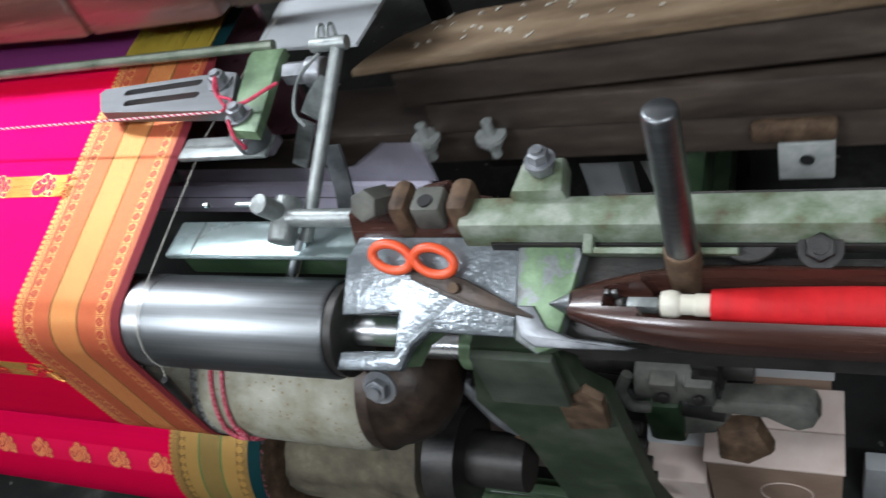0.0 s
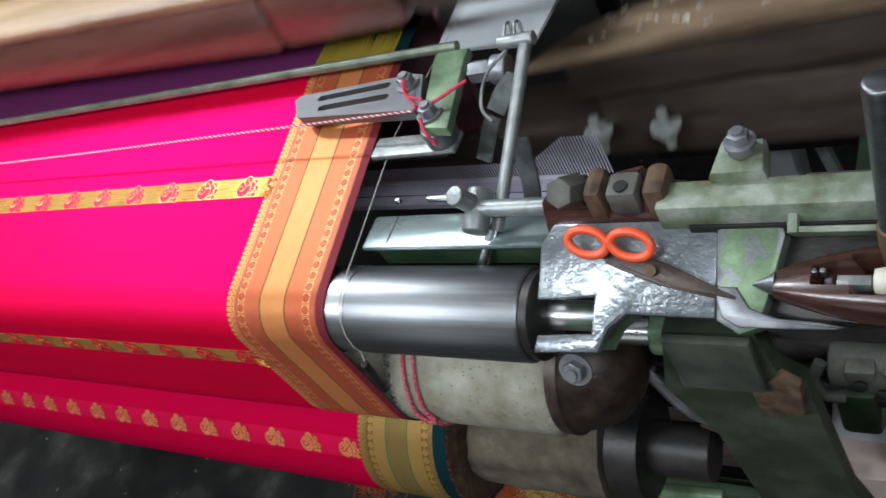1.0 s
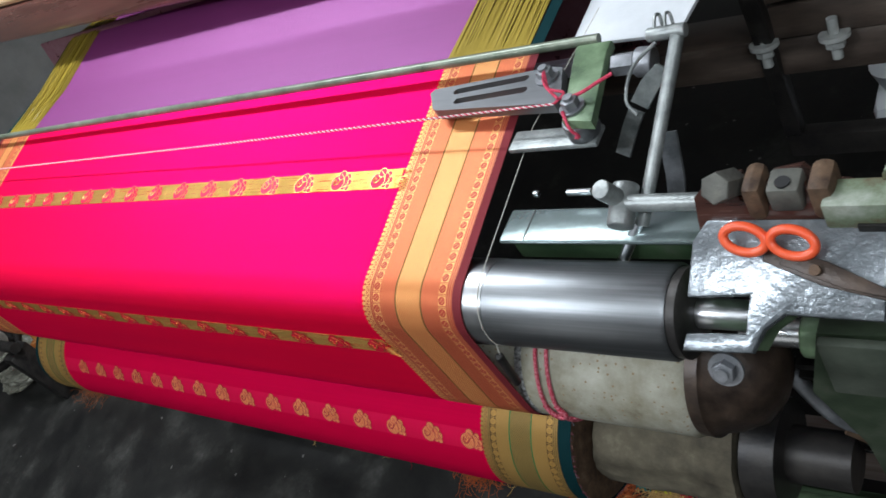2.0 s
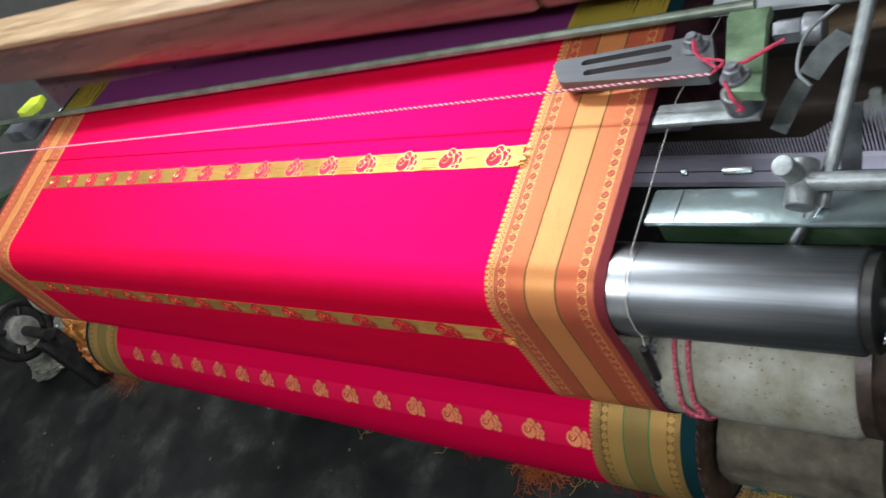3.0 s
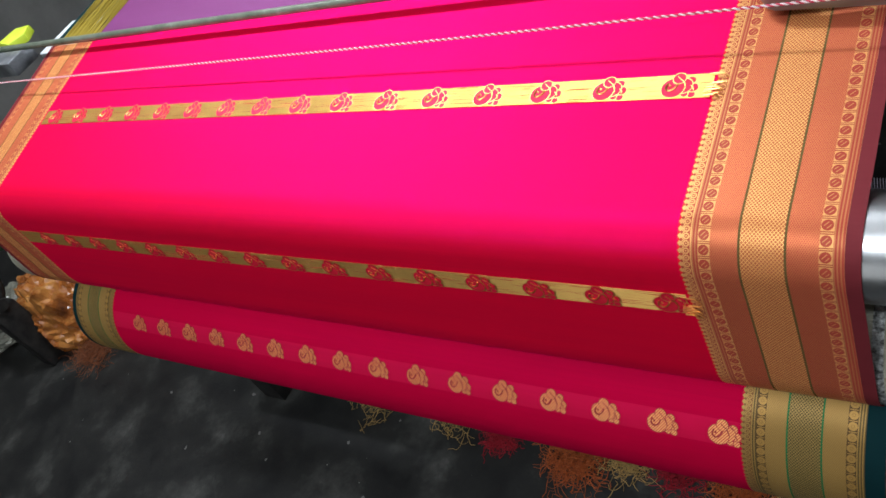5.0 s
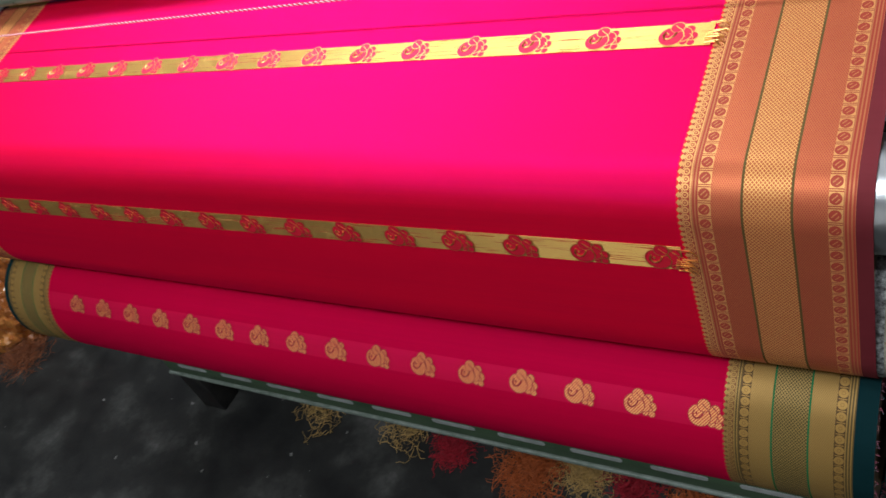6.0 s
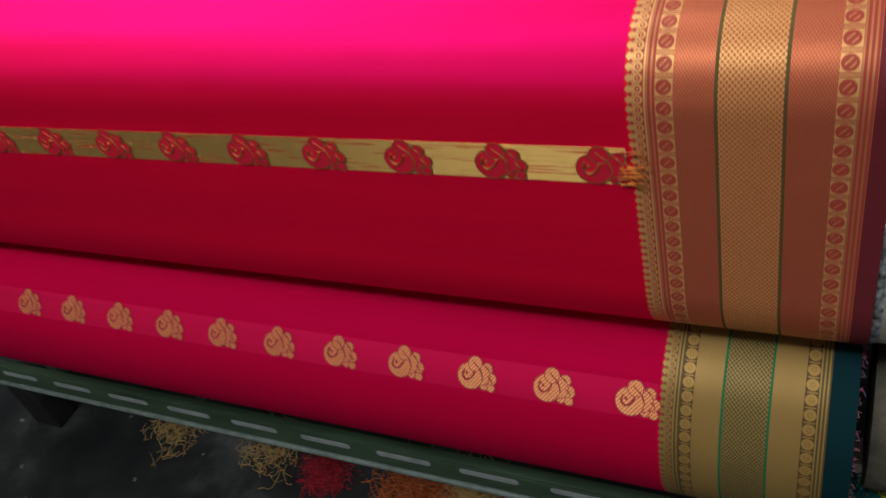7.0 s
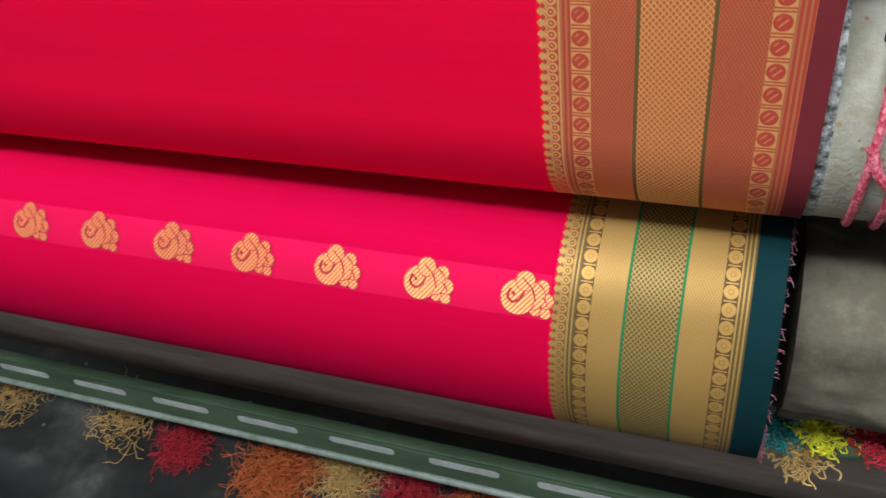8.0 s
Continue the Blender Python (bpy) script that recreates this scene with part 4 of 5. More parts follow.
bm = b_tube(smooth_path([(-0.533, 0.268, 0.748), (-0.528, 0.266, 0.735), (-0.520, 0.267, 0.728), (-0.513, 0.266, 0.736), (-0.519, 0.268, 0.75)]), 0.0026, 8)
b_tube(smooth_path([(-0.525, 0.266, 0.732), (-0.517, 0.270, 0.722), (-0.508, 0.276, 0.718)]), 0.0024, 8, bm=bm)
part("cord_knot", bm, STRING_PINK, sand, "red and white cord knot")
part("perforated_edge", b_lathe(SAND_AT, [(-0.558, 0.05), (-0.558, 0.0686), (-0.553, 0.0691), (-0.5495, 0.0687)], 90), PUNCHED, sand, "punched metal strip at the canvas edge")
core = thing("cloth_beam", "cloth beam end wrapped in darker mottled canvas", "beam")
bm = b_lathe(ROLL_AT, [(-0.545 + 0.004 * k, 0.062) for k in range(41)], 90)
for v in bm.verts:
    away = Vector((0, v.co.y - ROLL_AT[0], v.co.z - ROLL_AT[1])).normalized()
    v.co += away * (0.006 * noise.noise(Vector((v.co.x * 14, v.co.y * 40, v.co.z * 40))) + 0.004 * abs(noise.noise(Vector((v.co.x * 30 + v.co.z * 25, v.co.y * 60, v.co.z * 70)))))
part("canvas", bm, CANVAS_DARK, core)
part("flange", b_lathe(ROLL_AT, [(-0.38, 0.02), (-0.38, 0.058), (-0.345, 0.058), (-0.343, 0.03), (-0.28, 0.03)], 40), DARK_METAL, core, "oily iron beam flange")
tie = thing("tie_rod", "green painted round tie rod", "rod")
part("rod", b_cyl((-0.52, 0.33, 0.462), (-0.29, 0.33, 0.478), 0.009, seg=18), GREEN, tie)
rag = thing("yarn_scraps", "teal, yellow and crimson yarn scraps on the tie rod", "yarn")


def b_tangle(at, size, n, r, seed, flat=0.5):
    """Loose curls of yarn heaped round a place."""
    rng = random.Random(seed)
    bm = bmesh.new()
    for _ in range(n):
        p = Vector(at) + Vector((rng.gauss(0, size), rng.gauss(0, size), abs(rng.gauss(0, size * flat))))
        pts = [p]
        d = Vector((rng.uniform(-1, 1), rng.uniform(-1, 1), rng.uniform(-0.3, 0.3)))
        for _ in range(5):
            d = (d + Vector((rng.gauss(0, 0.9), rng.gauss(0, 0.9), rng.gauss(0, 0.4)))).normalized()
            q = pts[-1] + d * size * 0.45
            q.z = max(q.z, at[2])
            pts.append(q)
        b_tube(smooth_path(pts, 3), r * rng.uniform(0.6, 1.2), 4, bm=bm)
    return bm


def yarn_mat(name, colour):
    return worn(name, [(0.3, tuple(c * 0.5 for c in colour)), (0.7, colour)], 60, 0.85, 0, 0.5, 500)


Y_RUST = yarn_mat("rust_yarn", (0.30, 0.09, 0.03))
Y_TEAL, Y_YELLOW, Y_RED, Y_ORANGE, Y_CREAM = yarn_mat("teal_yarn", (0.02, 0.30, 0.30)), yarn_mat("lemon_yarn", (0.80, 0.78, 0.03)), yarn_mat("crimson_yarn", (0.50, 0.012, 0.03)), yarn_mat("orange_yarn", (0.62, 0.14, 0.03)), yarn_mat("gold_yarn", (0.66, 0.42, 0.14))
for mat, at, size in ((Y_TEAL, (-0.54, 0.325, 0.474), 0.007), (Y_YELLOW, (-0.512, 0.325, 0.478), 0.007), (Y_RED, (-0.478, 0.325, 0.480), 0.008), (Y_CREAM, (-0.525, 0.315, 0.462), 0.008)):
    part("yarn_tuft", b_tangle(at, size, 110, 0.0007, 5), mat, rag, smooth=False)

# ---- side bracket, tray and bar ----
SL = Vector((0, 0.848, 0.53))
SN = Vector((0, -0.53, 0.848))
O_SL = Vector((0, 0.265, 0.890))


def on_slope(pts):
    """Places on the bracket's sloping top as (x, up the slope) from its front edge."""
    return [(x, (y - 0.265) / 0.848) for x, y in pts]


def slope(x, y, lift=0.0):
    return O_SL + Vector((x, 0, 0)) + SL * ((y - 0.265) / 0.848) + SN * lift


bracket = thing("side_bracket", "glossy grey cast-iron roller bracket with green painted sides", "bracket")
part("plate", b_prism(on_slope([(-0.334, 0.335), (-0.336, 0.298), (-0.288, 0.301), (-0.290, 0.277), (-0.335, 0.275), (-0.338, 0.263), (-0.284, 0.265), (-0.276, 0.280), (-0.262, 0.290), (-0.197, 0.289), (-0.195, 0.349), (-0.323, 0.349)][::-1]), O_SL, (1, 0, 0), SL, 0.008, 0.003), CAST, bracket)
part("body", b_prism(on_slope([(-0.328, 0.335), (-0.331, 0.302), (-0.283, 0.306), (-0.285, 0.273), (-0.330, 0.271), (-0.332, 0.265), (-0.286, 0.267), (-0.278, 0.281), (-0.264, 0.291), (-0.197, 0.291), (-0.197, 0.345), (-0.323, 0.345)][::-1]), O_SL - SN * 0.0082, (1, 0, 0), SL, 0.034, 0), GREEN, bracket, "green painted bracket body")
bolt(bracket, (-0.309, 0.262, 0.868), (0, -0.85, 0.53), 0.0095, 0.008, GREY_METAL)

tray = thing("shuttle_tray", "chipped green iron tray holding a spare shuttle", "tray")
part("pad", b_prism(on_slope([(-0.196, 0.288), (-0.180, 0.280), (-0.168, 0.284), (-0.160, 0.305), (-0.150, 0.338), (-0.152, 0.346), (-0.196, 0.346)]), O_SL + SN * 0.003, (1, 0, 0), SL, 0.03, 0.003), PAD_GREEN, tray)
part("trough", b_prism(on_slope([(-0.180, 0.289), (0.46, 0.289), (0.46, 0.340), (-0.158, 0.338)]), O_SL - SN * 0.014, (1, 0, 0), SL, 0.006, 0.001), DARK_METAL, tray, "dark oily trough")
part("rim", b_prism(on_slope([(-0.195, 0.300), (-0.191, 0.290), (-0.180, 0.2845), (-0.150, 0.2845), (-0.120, 0.2850), (-0.112, 0.2868), (-0.129, 0.289), (-0.156, 0.2905), (-0.173, 0.296), (-0.182, 0.308), (-0.195, 0.308)]), O_SL + SN * 0.0062, (1, 0, 0), SL, 0.012, 0.002), GREY_METAL, tray, "worn bare metal lip")
part("wall", b_prism([(-0.17, 0), (0.46, 0), (0.46, -0.012), (-0.15, -0.012)], slope(0, 0.2855, -0.002), (1, 0, 0), (0, 0.1, 1), 0.005, 0), DARK_METAL, tray)
bm = bmesh.new()
for a, b in (((-0.148, 0.338), (-0.141, 0.362)), ((-0.141, 0.338), (-0.05, 0.342)), ((-0.141, 0.358), (-0.125, 0.362))):
    b_prism(on_slope([(a[0], a[1]), (b[0], a[1]), (b[0], b[1]), (a[0], b[1])]), O_SL + SN * 0.012, (1, 0, 0), SL, 0.03, 0.002, bm=bm)
part("guide_frame", bm, PALE_GREEN, tray, "pale worn guide frame")
part("slot_floor", b_prism(on_slope([(-0.14, 0.343), (0.3, 0.343), (0.3, 0.375), (-0.14, 0.375)]), O_SL - SN * 0.012, (1, 0, 0), SL, 0.01, 0), DARK_METAL, tray)
part("disc", b_cyl(slope(-0.045, 0.352, -0.008), slope(-0.045, 0.352, 0.004), 0.021, seg=32, bevel=0.002), DARK_METAL, tray, "grey oily disc")
bolt(tray, slope(-0.004, 0.342, 0.006), SN, 0.009, 0.008, DARK_METAL)

bar = thing("flat_bar", "pale green flaking flat iron bar", "bar")
bm = b_box((-0.236, 0.343, 0.936), (0.5, 0.369, 0.962), 0.0025)
part("bar", bm, PALE_GREEN, bar)
part("toothed_edge", b_box((-0.215, 0.3405, 0.936), (0.5, 0.343, 0.944), 0.001), DARK_METAL, bar, "dark toothed lower edge")
part("clamp_body", b_prism([(-0.333, 0), (-0.333, 0.018), (-0.322, 0.030), (-0.302, 0.030), (-0.296, 0.016), (-0.285, 0.014), (-0.278, 0.030), (-0.256, 0.034), (-0.245, 0.022), (-0.225, 0.020), (-0.205, 0.006), (-0.205, -0.01), (-0.333, -0.01)], (0, 0.352, 0.938), (1, 0, 0), (0, 0.45, 0.89), 0.028, 0.003), WOOD_DARK, bar, "dark maroon clamp casting")
for x0, x1, z1 in ((-0.292, -0.276, 0.972), (-0.246, -0.228, 0.972)):
    part("clamp_lug", b_box((x0, 0.350, 0.936), (x1, 0.382, z1), 0.007), RUST, bar, "rusty cast lug")
part("square_block", b_box((-0.274, 0.352, 0.945), (-0.250, 0.376, 0.969), 0.004), DUSTY, bar)
part("set_screw", b_cyl((-0.262, 0.360, 0.968), (-0.262, 0.360, 0.9705), 0.0055, seg=16), BLACK, bar)
part("clamp_screw", b_hex((-0.304, 0.374, 0.955), (-0.308, 0.352, 0.974), 0.0125), DUSTY, bar, "hexagon headed clamp screw")
part("nut_block", b_prism([(-0.019, -0.016), (0.019, -0.016), (0.016, 0.014), (-0.014, 0.014)], (-0.180, 0.380, 0.974), (1, 0, 0), (0, 1, 0.1), 0.020, 0.005), PALE_GREEN, bar, "pale painted nut block")
bolt(bar, (-0.177, 0.381, 0.975), (0, 0, 1), 0.0095, 0.009, GREY_METAL, washer=False)
bolt(bar, (-0.177, 0.381, 0.985), (0, 0, 1), 0.0075, 0.008, GREY_METAL, washer=True)
part("bar_stem", b_box((-0.20, 0.350, 0.83), (-0.13, 0.366, 0.937), 0.003), DARK_METAL, bar)

pin = thing("upright_pin", "polished steel pin standing in a worn collar", "pin")
part("pin", b_cyl((-0.083, 0.330, 0.935), (-0.081, 0.330, 1.073), 0.0100, seg=36, bevel=0.0025), STEEL, pin)
part("collar", b_cyl((-0.083, 0.330, 0.915), (-0.083, 0.330, 0.955), 0.0115, seg=32, bevel=0.002), RUST, pin, "brown worn collar")

shuttle("loom_shuttle", "dark lacquered wooden shuttle with red yarn pirn and steel tip", (0.034, 0.307, 0.922), (0, 0, 0))
sh2 = shuttle("loom_shuttle", "dark wooden shuttle with red yarn pirn in the shuttle box", (0.03, 0.700, 0.895), (0, 0, 0))
clip_g = thing("plastic_clip", "bright green plastic clip", "clip")
part("clip", b_prism([(0, 0), (0.03, 0.01), (0.035, 0.03), (0.01, 0.03)], slope(0.031, 0.335, 0.012), (1, 0, 0), SL, 0.012, 0.003), GREEN_PLASTIC, clip_g)

# scissors lying on the bracket
sc = thing("scissors", "small scissors with orange plastic finger loops", "scissors")
for c, a0 in (((-0.289, 0.335), 1), ((-0.255, 0.333), -1)):
    o = slope(c[0], c[1], 0.012)
    pts = [o + Vector((1, -0.12 * a0 * 0, 0)) * (0.0150 * math.cos(t)) + (SL - Vector((0.35, 0, 0))).normalized() * (0.0100 * math.sin(t)) + SN * (0.003 * math.sin(t)) for t in [2 * math.pi * k / 36 for k in range(36)]]
    part("finger_loop", b_tube(pts, 0.0036, 10, closed=True), ORANGE, sc, "orange plastic finger loop")
for c0, c1, lf in (((-0.276, 0.327), (-0.196, 0.302), 0.004), ((-0.263, 0.325), (-0.194, 0.305), 0.007)):
    a, b = slope(*c0, lf), slope(*c1, lf)
    d = (b - a).normalized()
    side = SN.cross(d)
    part("blade", b_prism([(0, -0.006), (0.045, -0.007), (0.086, -0.001), (0.086, 0.001), (0.03, 0.007), (0, 0.005)], a, d, side, 0.002, 0.0006), BROWN_IRON, sc, "dark oily blade")
part("pivot", b_cyl(slope(-0.240, 0.317, 0.005), slope(-0.240, 0.317, 0.011), 0.004, seg=16), RUST, sc)

# ---- temple ----
temple = thing("temple_bracket", "slotted grey steel temple bracket on a green arm", "bracket")
bm = bmesh.new()
PL = [(-0.668, 0.513), (-0.664, 0.519), (-0.517, 0.528), (-0.505, 0.525), (-0.490, 0.480), (-0.496, 0.474), (-0.645, 0.484), (-0.652, 0.488)]
outer = [bm.verts.new((x, y, 0.968)) for x, y in PL[::-1]]
o_edges = [bm.edges.new((outer[i], outer[(i + 1) % len(outer)])) for i in range(len(outer))]
s_edges = []
for (cx0, cy0), (cx1, cy1) in (((-0.630, 0.5105), (-0.545, 0.5165)), ((-0.622, 0.495), (-0.540, 0.499))):
    ring = [bm.verts.new((cx + 0.0042 * math.cos(a), cy + 0.0042 * math.sin(a), 0.968)) for cx, cy, aa in ((cx1, cy1, -90), (cx0, cy0, 90)) for a in [radians(aa + 180 * k / 6) for k in range(7)]]
    s_edges += [bm.edges.new((ring[i], ring[(i + 1) % len(ring)])) for i in range(len(ring))]
bmesh.ops.triangle_fill(bm, use_beauty=True, edges=o_edges + s_edges)
r = bmesh.ops.extrude_face_region(bm, geom=list(bm.faces))
for v in (g for g in r["geom"] if isinstance(g, bmesh.types.BMVert)):
    v.co.z -= 0.013
bmesh.ops.recalc_face_normals(bm, faces=bm.faces)
part("slotted_plate", bm, PLATE_STEEL, temple, "slotted grey steel plate")
part("arm", b_prism([(-0.492, 0.535), (-0.492, 0.545), (-0.455, 0.545), (-0.455, 0.530), (-0.438, 0.435), (-0.470, 0.440)], (0, 0, 0.976), (1, 0, 0), (0, 1, 0), 0.010, 0.002), GREEN, temple, "pale green flat arm")
part("under_plate", b_box((-0.545, 0.438, 0.940), (-0.448, 0.464, 0.946), 0.002), PALE_METAL, temple)
part("clamp_lug", b_cyl((-0.463, 0.453, 0.9465), (-0.463, 0.453, 0.9655), 0.0165, seg=28, bevel=0.002), PLATE_STEEL, temple)
bolt(temple, (-0.517, 0.512, 0.970), (0, 0, 1), 0.0085, 0.009)
bolt(temple, (-0.464, 0.455, 0.978), (0, 0, 1), 0.0085, 0.009)
part("side_nut", b_hex((-0.448, 0.520, 0.965), (-0.425, 0.520, 0.965), 0.011), GREY_METAL, temple)
part("side_boss", b_cyl((-0.425, 0.520, 0.965), (-0.408, 0.520, 0.963), 0.014, seg=24, bevel=0.002), GREY_METAL, temple)
trod = thing("temple_rod", "thin green painted steel rod above the cloth", "rod")
part("rod", b_cyl((-2.03, 0.560, 0.973), (-0.470, 0.550, 0.976), 0.0052, seg=18), ROD_MAT, trod)
part("end_arm", b_box((-2.045, 0.43, 0.955), (-2.02, 0.57, 0.966), 0.002), GREEN, trod)
ltem = thing("temple_bracket", "steel temple end block with a lime green cap", "bracket")
part("block", b_box((-2.12, 0.58, 0.90), (-2.02, 0.64, 0.93), 0.004), GREY_METAL, ltem)
part("cap", b_prism([(0, 0), (0.05, -0.01), (0.07, 0.02), (0.05, 0.05), (0.01, 0.045)], (-2.10, 0.63, 0.945), (1, 0, 0), (0, 1, 0), 0.016, 0.004), Y_LIME, ltem, "lime green plastic cap")
part("plate", b_box((-2.0, 0.63, 0.90), (-1.90, 0.73, 0.91), 0.003), PAPER, ltem, "pale steel plate")

cord = thing("cord", "pink and white twisted cord stretched above the cloth", "cord")
CORD_LINE = [Vector(p) for p in ((-2.04, 0.480, 0.962), (-1.5, 0.474, 0.966), (-1.0, 0.468, 0.970), (-0.70, 0.465, 0.974), (-0.485, 0.461, 0.978))]
for half_turn, mat, said in ((0.0, STRING_RED, "crimson strand"), (math.pi, THREAD_WHITE, "white strand")):
    pts = []
    for a, b in zip(CORD_LINE, CORD_LINE[1:]):
        n = int((b - a).length / 0.0011)
        for k in range(n):
            p = a.lerp(b, k / n)
            turn = 2 * math.pi * p.x / 0.0075 + half_turn
            pts.append(p + Vector((0, 0.00062 * math.cos(turn), 0.00062 * math.sin(turn))))
    part("strand", b_tube(pts, 0.00078, 6), mat, cord, said)
bm = b_tube(smooth_path([(-0.485, 0.461, 0.978), (-0.476, 0.470, 0.982), (-0.492, 0.478, 0.98), (-0.505, 0.49, 0.975), (-0.512, 0.505, 0.982), (-0.507, 0.49, 0.978), (-0.48, 0.463, 0.982)]), 0.0014, 8)
b_tube(smooth_path([(-0.472, 0.458, 0.985), (-0.455, 0.462, 0.986), (-0.437, 0.470, 0.99), (-0.425, 0.476, 0.992)]), 0.0017, 8, bm=bm)
b_tube(smooth_path([(-0.470, 0.447, 0.98), (-0.462, 0.434, 0.972), (-0.456, 0.432, 0.962), (-0.463, 0.437, 0.956)]), 0.0017, 8, bm=bm)
part("knot", bm, STRING_RED, cord, "red cord knot and loose ends")

thread = thing("weighted_thread", "thin pale thread over the roller with a small weight", "thread")
w_at = [(STEEL_AT[0] + 0.0425 * math.cos(radians(a)), STEEL_AT[1] + 0.0425 * math.sin(radians(a))) for a in (100, 120, 140, 160, 180, 195)]
part("thread", b_tube([(-0.500, 0.62, 0.962), (-0.535, 0.477, 0.938), *[(-0.537 + 0.001 * i, y, z) for i, (y, z) in enumerate(w_at)], (-0.531, 0.264, 0.848)], 0.00045, 6), THREAD, thread)
part("weight", b_cyl((-0.531, 0.263, 0.850), (-0.535, 0.262, 0.802), 0.0042, seg=18, bevel=0.0008), DARK_METAL, thread, "small dark steel weight")

# ---- shield, levers ----
shield = thing("cover_plate", "shiny oily cover plate with patches of green paint", "plate")
part("top", b_box((-0.540, 0.354, 0.903), (-0.335, 0.394, 0.909), 0.003), SHIELD_MAT, shield)
part("front", b_box((-0.534, 0.362, 0.872), (-0.335, 0.390, 0.9028), 0.003), GREEN_DARK, shield)
for x0, x1 in ((-0.515, -0.509), (-0.478, -0.452)):
    part("tab", b_box((x0, 0.402, 0.915), (x1, 0.407, 0.921), 0.001), BRIGHT, shield)
part("seam", b_box((-0.5125, 0.356, 0.9092), (-0.5115, 0.392, 0.9096), 0), DARK_METAL, shield)
pack = thing("cross_bar", "black oily cross bar under the cloth", "bar")
part("bar", b_box((-2.03, 0.45, 0.52), (-0.27, 0.53, 0.60), 0.006), BLACK, pack)
for x in (-1.6, -0.5):
    part("lug", b_box((x, 0.452, 0.48), (x + 0.05, 0.528, 0.5195), 0.004), BLACK, pack)

lever = thing("fork_lever", "greasy steel fork lever on a clamped rod", "lever")
part("rod", b_cyl((-0.392, 0.366, 0.915), (-0.361, 0.488, 1.012), 0.0058, seg=18), PALE_METAL, lever)
part("lower_rod", b_cyl((-0.395, 0.368, 0.918), (-0.425, 0.352, 0.872), 0.0052, seg=18), BRIGHT, lever)
part("cross_rod", b_cyl((-0.400, 0.370, 0.940), (-0.325, 0.370, 0.940), 0.0075, seg=20), PALE_METAL, lever)
part("clamp", b_cyl((-0.402, 0.352, 0.930), (-0.402, 0.388, 0.944), 0.0115, seg=24, bevel=0.002), PALE_METAL, lever)
part("knob", b_cyl((-0.405, 0.372, 0.945), (-0.408, 0.362, 0.968), 0.0085, seg=20, bevel=0.001), PALE_METAL, lever)
part("fork_hub", b_cyl((-0.392, 0.500, 1.008), (-0.358, 0.500, 1.008), 0.0062, seg=20, bevel=0.001), PALE_METAL, lever)
for dx in (-0.007, 0.003):
    part("prong", b_tube(smooth_path([(-0.378 + dx, 0.500, 1.012), (-0.379 + dx * 0.9, 0.511, 1.018), (-0.377 + dx * 0.9, 0.515, 1.016), (-0.374 + dx, 0.508, 1.010)]), 0.0015, 8), PALE_METAL, lever)
part("wire", b_tube(smooth_path([(-0.385, 0.495, 1.004), (-0.412, 0.488, 0.985), (-0.420, 0.470, 0.965), (-0.410, 0.460, 0.955)]), 0.0016, 8), PALE_METAL, lever)
for nm, pts, w, sd in (("strap", [(-0.382, 0.486, 0.982), (-0.400, 0.484, 0.968), (-0.417, 0.480, 0.948)], 0.0085, (0.77, -0.1, -0.60)),
                       ("lower_strap", [(-0.421, 0.478, 0.944), (-0.436, 0.477, 0.922), (-0.454, 0.474, 0.892)], 0.0072, (0.84, -0.1, -0.50)),
                       ("curved_strap", [(-0.374, 0.432, 0.958), (-0.379, 0.432, 0.932), (-0.383, 0.428, 0.906), (-0.386, 0.420, 0.886)], 0.0075, (0.95, 0.25, -0.15))):
    bm = bmesh.new()
    line = smooth_path(pts, 5)
    rows = [[bm.verts.new(p + Vector(sd).normalized() * w * k) for k in (-1, 1)] for p in line]
    for p, q in zip(rows, rows[1:]):
        bm.faces.new((p[0], p[1], q[1], q[0]))
    r = bmesh.ops.extrude_face_region(bm, geom=list(bm.faces))
    for v in (g for g in r["geom"] if isinstance(g, bmesh.types.BMVert)):
        v.co += Vector((0, 0.003, -0.002))
    bmesh.ops.recalc_face_normals(bm, faces=bm.faces)
    part(nm, bm, GREY_METAL if nm == "curved_strap" else PALE_METAL, lever)

# ---- below and behind the frame ----
gear = thing("gear_case", "oily black gear train beside the take-up roller", "gears")
for (x, y, z, r_, n_) in ((-0.30, 0.42, 0.70, 0.055, 24), (-0.27, 0.44, 0.58, 0.075, 32), (-0.10, 0.46, 0.66, 0.06, 26)):
    bm = b_cyl((x - 0.012, y, z), (x + 0.012, y, z), r_, seg=40)
    for k in range(n_):
        a = 2 * math.pi * k / n_
        c, s_ = math.cos(a), math.sin(a)
        m = Matrix.LocRotScale((x, y + (r_ + 0.004) * c, z + (r_ + 0.004) * s_), Euler((a, 0, 0)), (0.022, 0.010, 0.006))
        bmesh.ops.create_cube(bm, size=1, matrix=m)
    part("gear_wheel", bm, DARK_METAL, gear)
part("axle", b_cyl((-0.36, 0.43, 0.64), (-0.06, 0.43, 0.64), 0.014, seg=20), DARK_METAL, gear)
part("link", b_tube(smooth_path([(-0.32, 0.36, 0.70), (-0.28, 0.34, 0.66), (-0.24, 0.35, 0.63), (-0.21, 0.38, 0.6)]), 0.008, 10), GREY_METAL, gear)
cast2 = thing("lever_casting", "dusty grey lever casting below the shuttle tray", "casting")
part("arm", b_prism([(-0.10, 0.002), (-0.016, 0.004), (-0.006, 0.0), (-0.002, -0.012), (-0.008, -0.026), (-0.022, -0.032), (-0.036, -0.026), (-0.050, -0.018), (-0.10, -0.016)], (0, 0.40, 0.620), (1, 0, 0), (0, 0.3, 0.95), 0.026, 0.006), DUSTY, cast2)
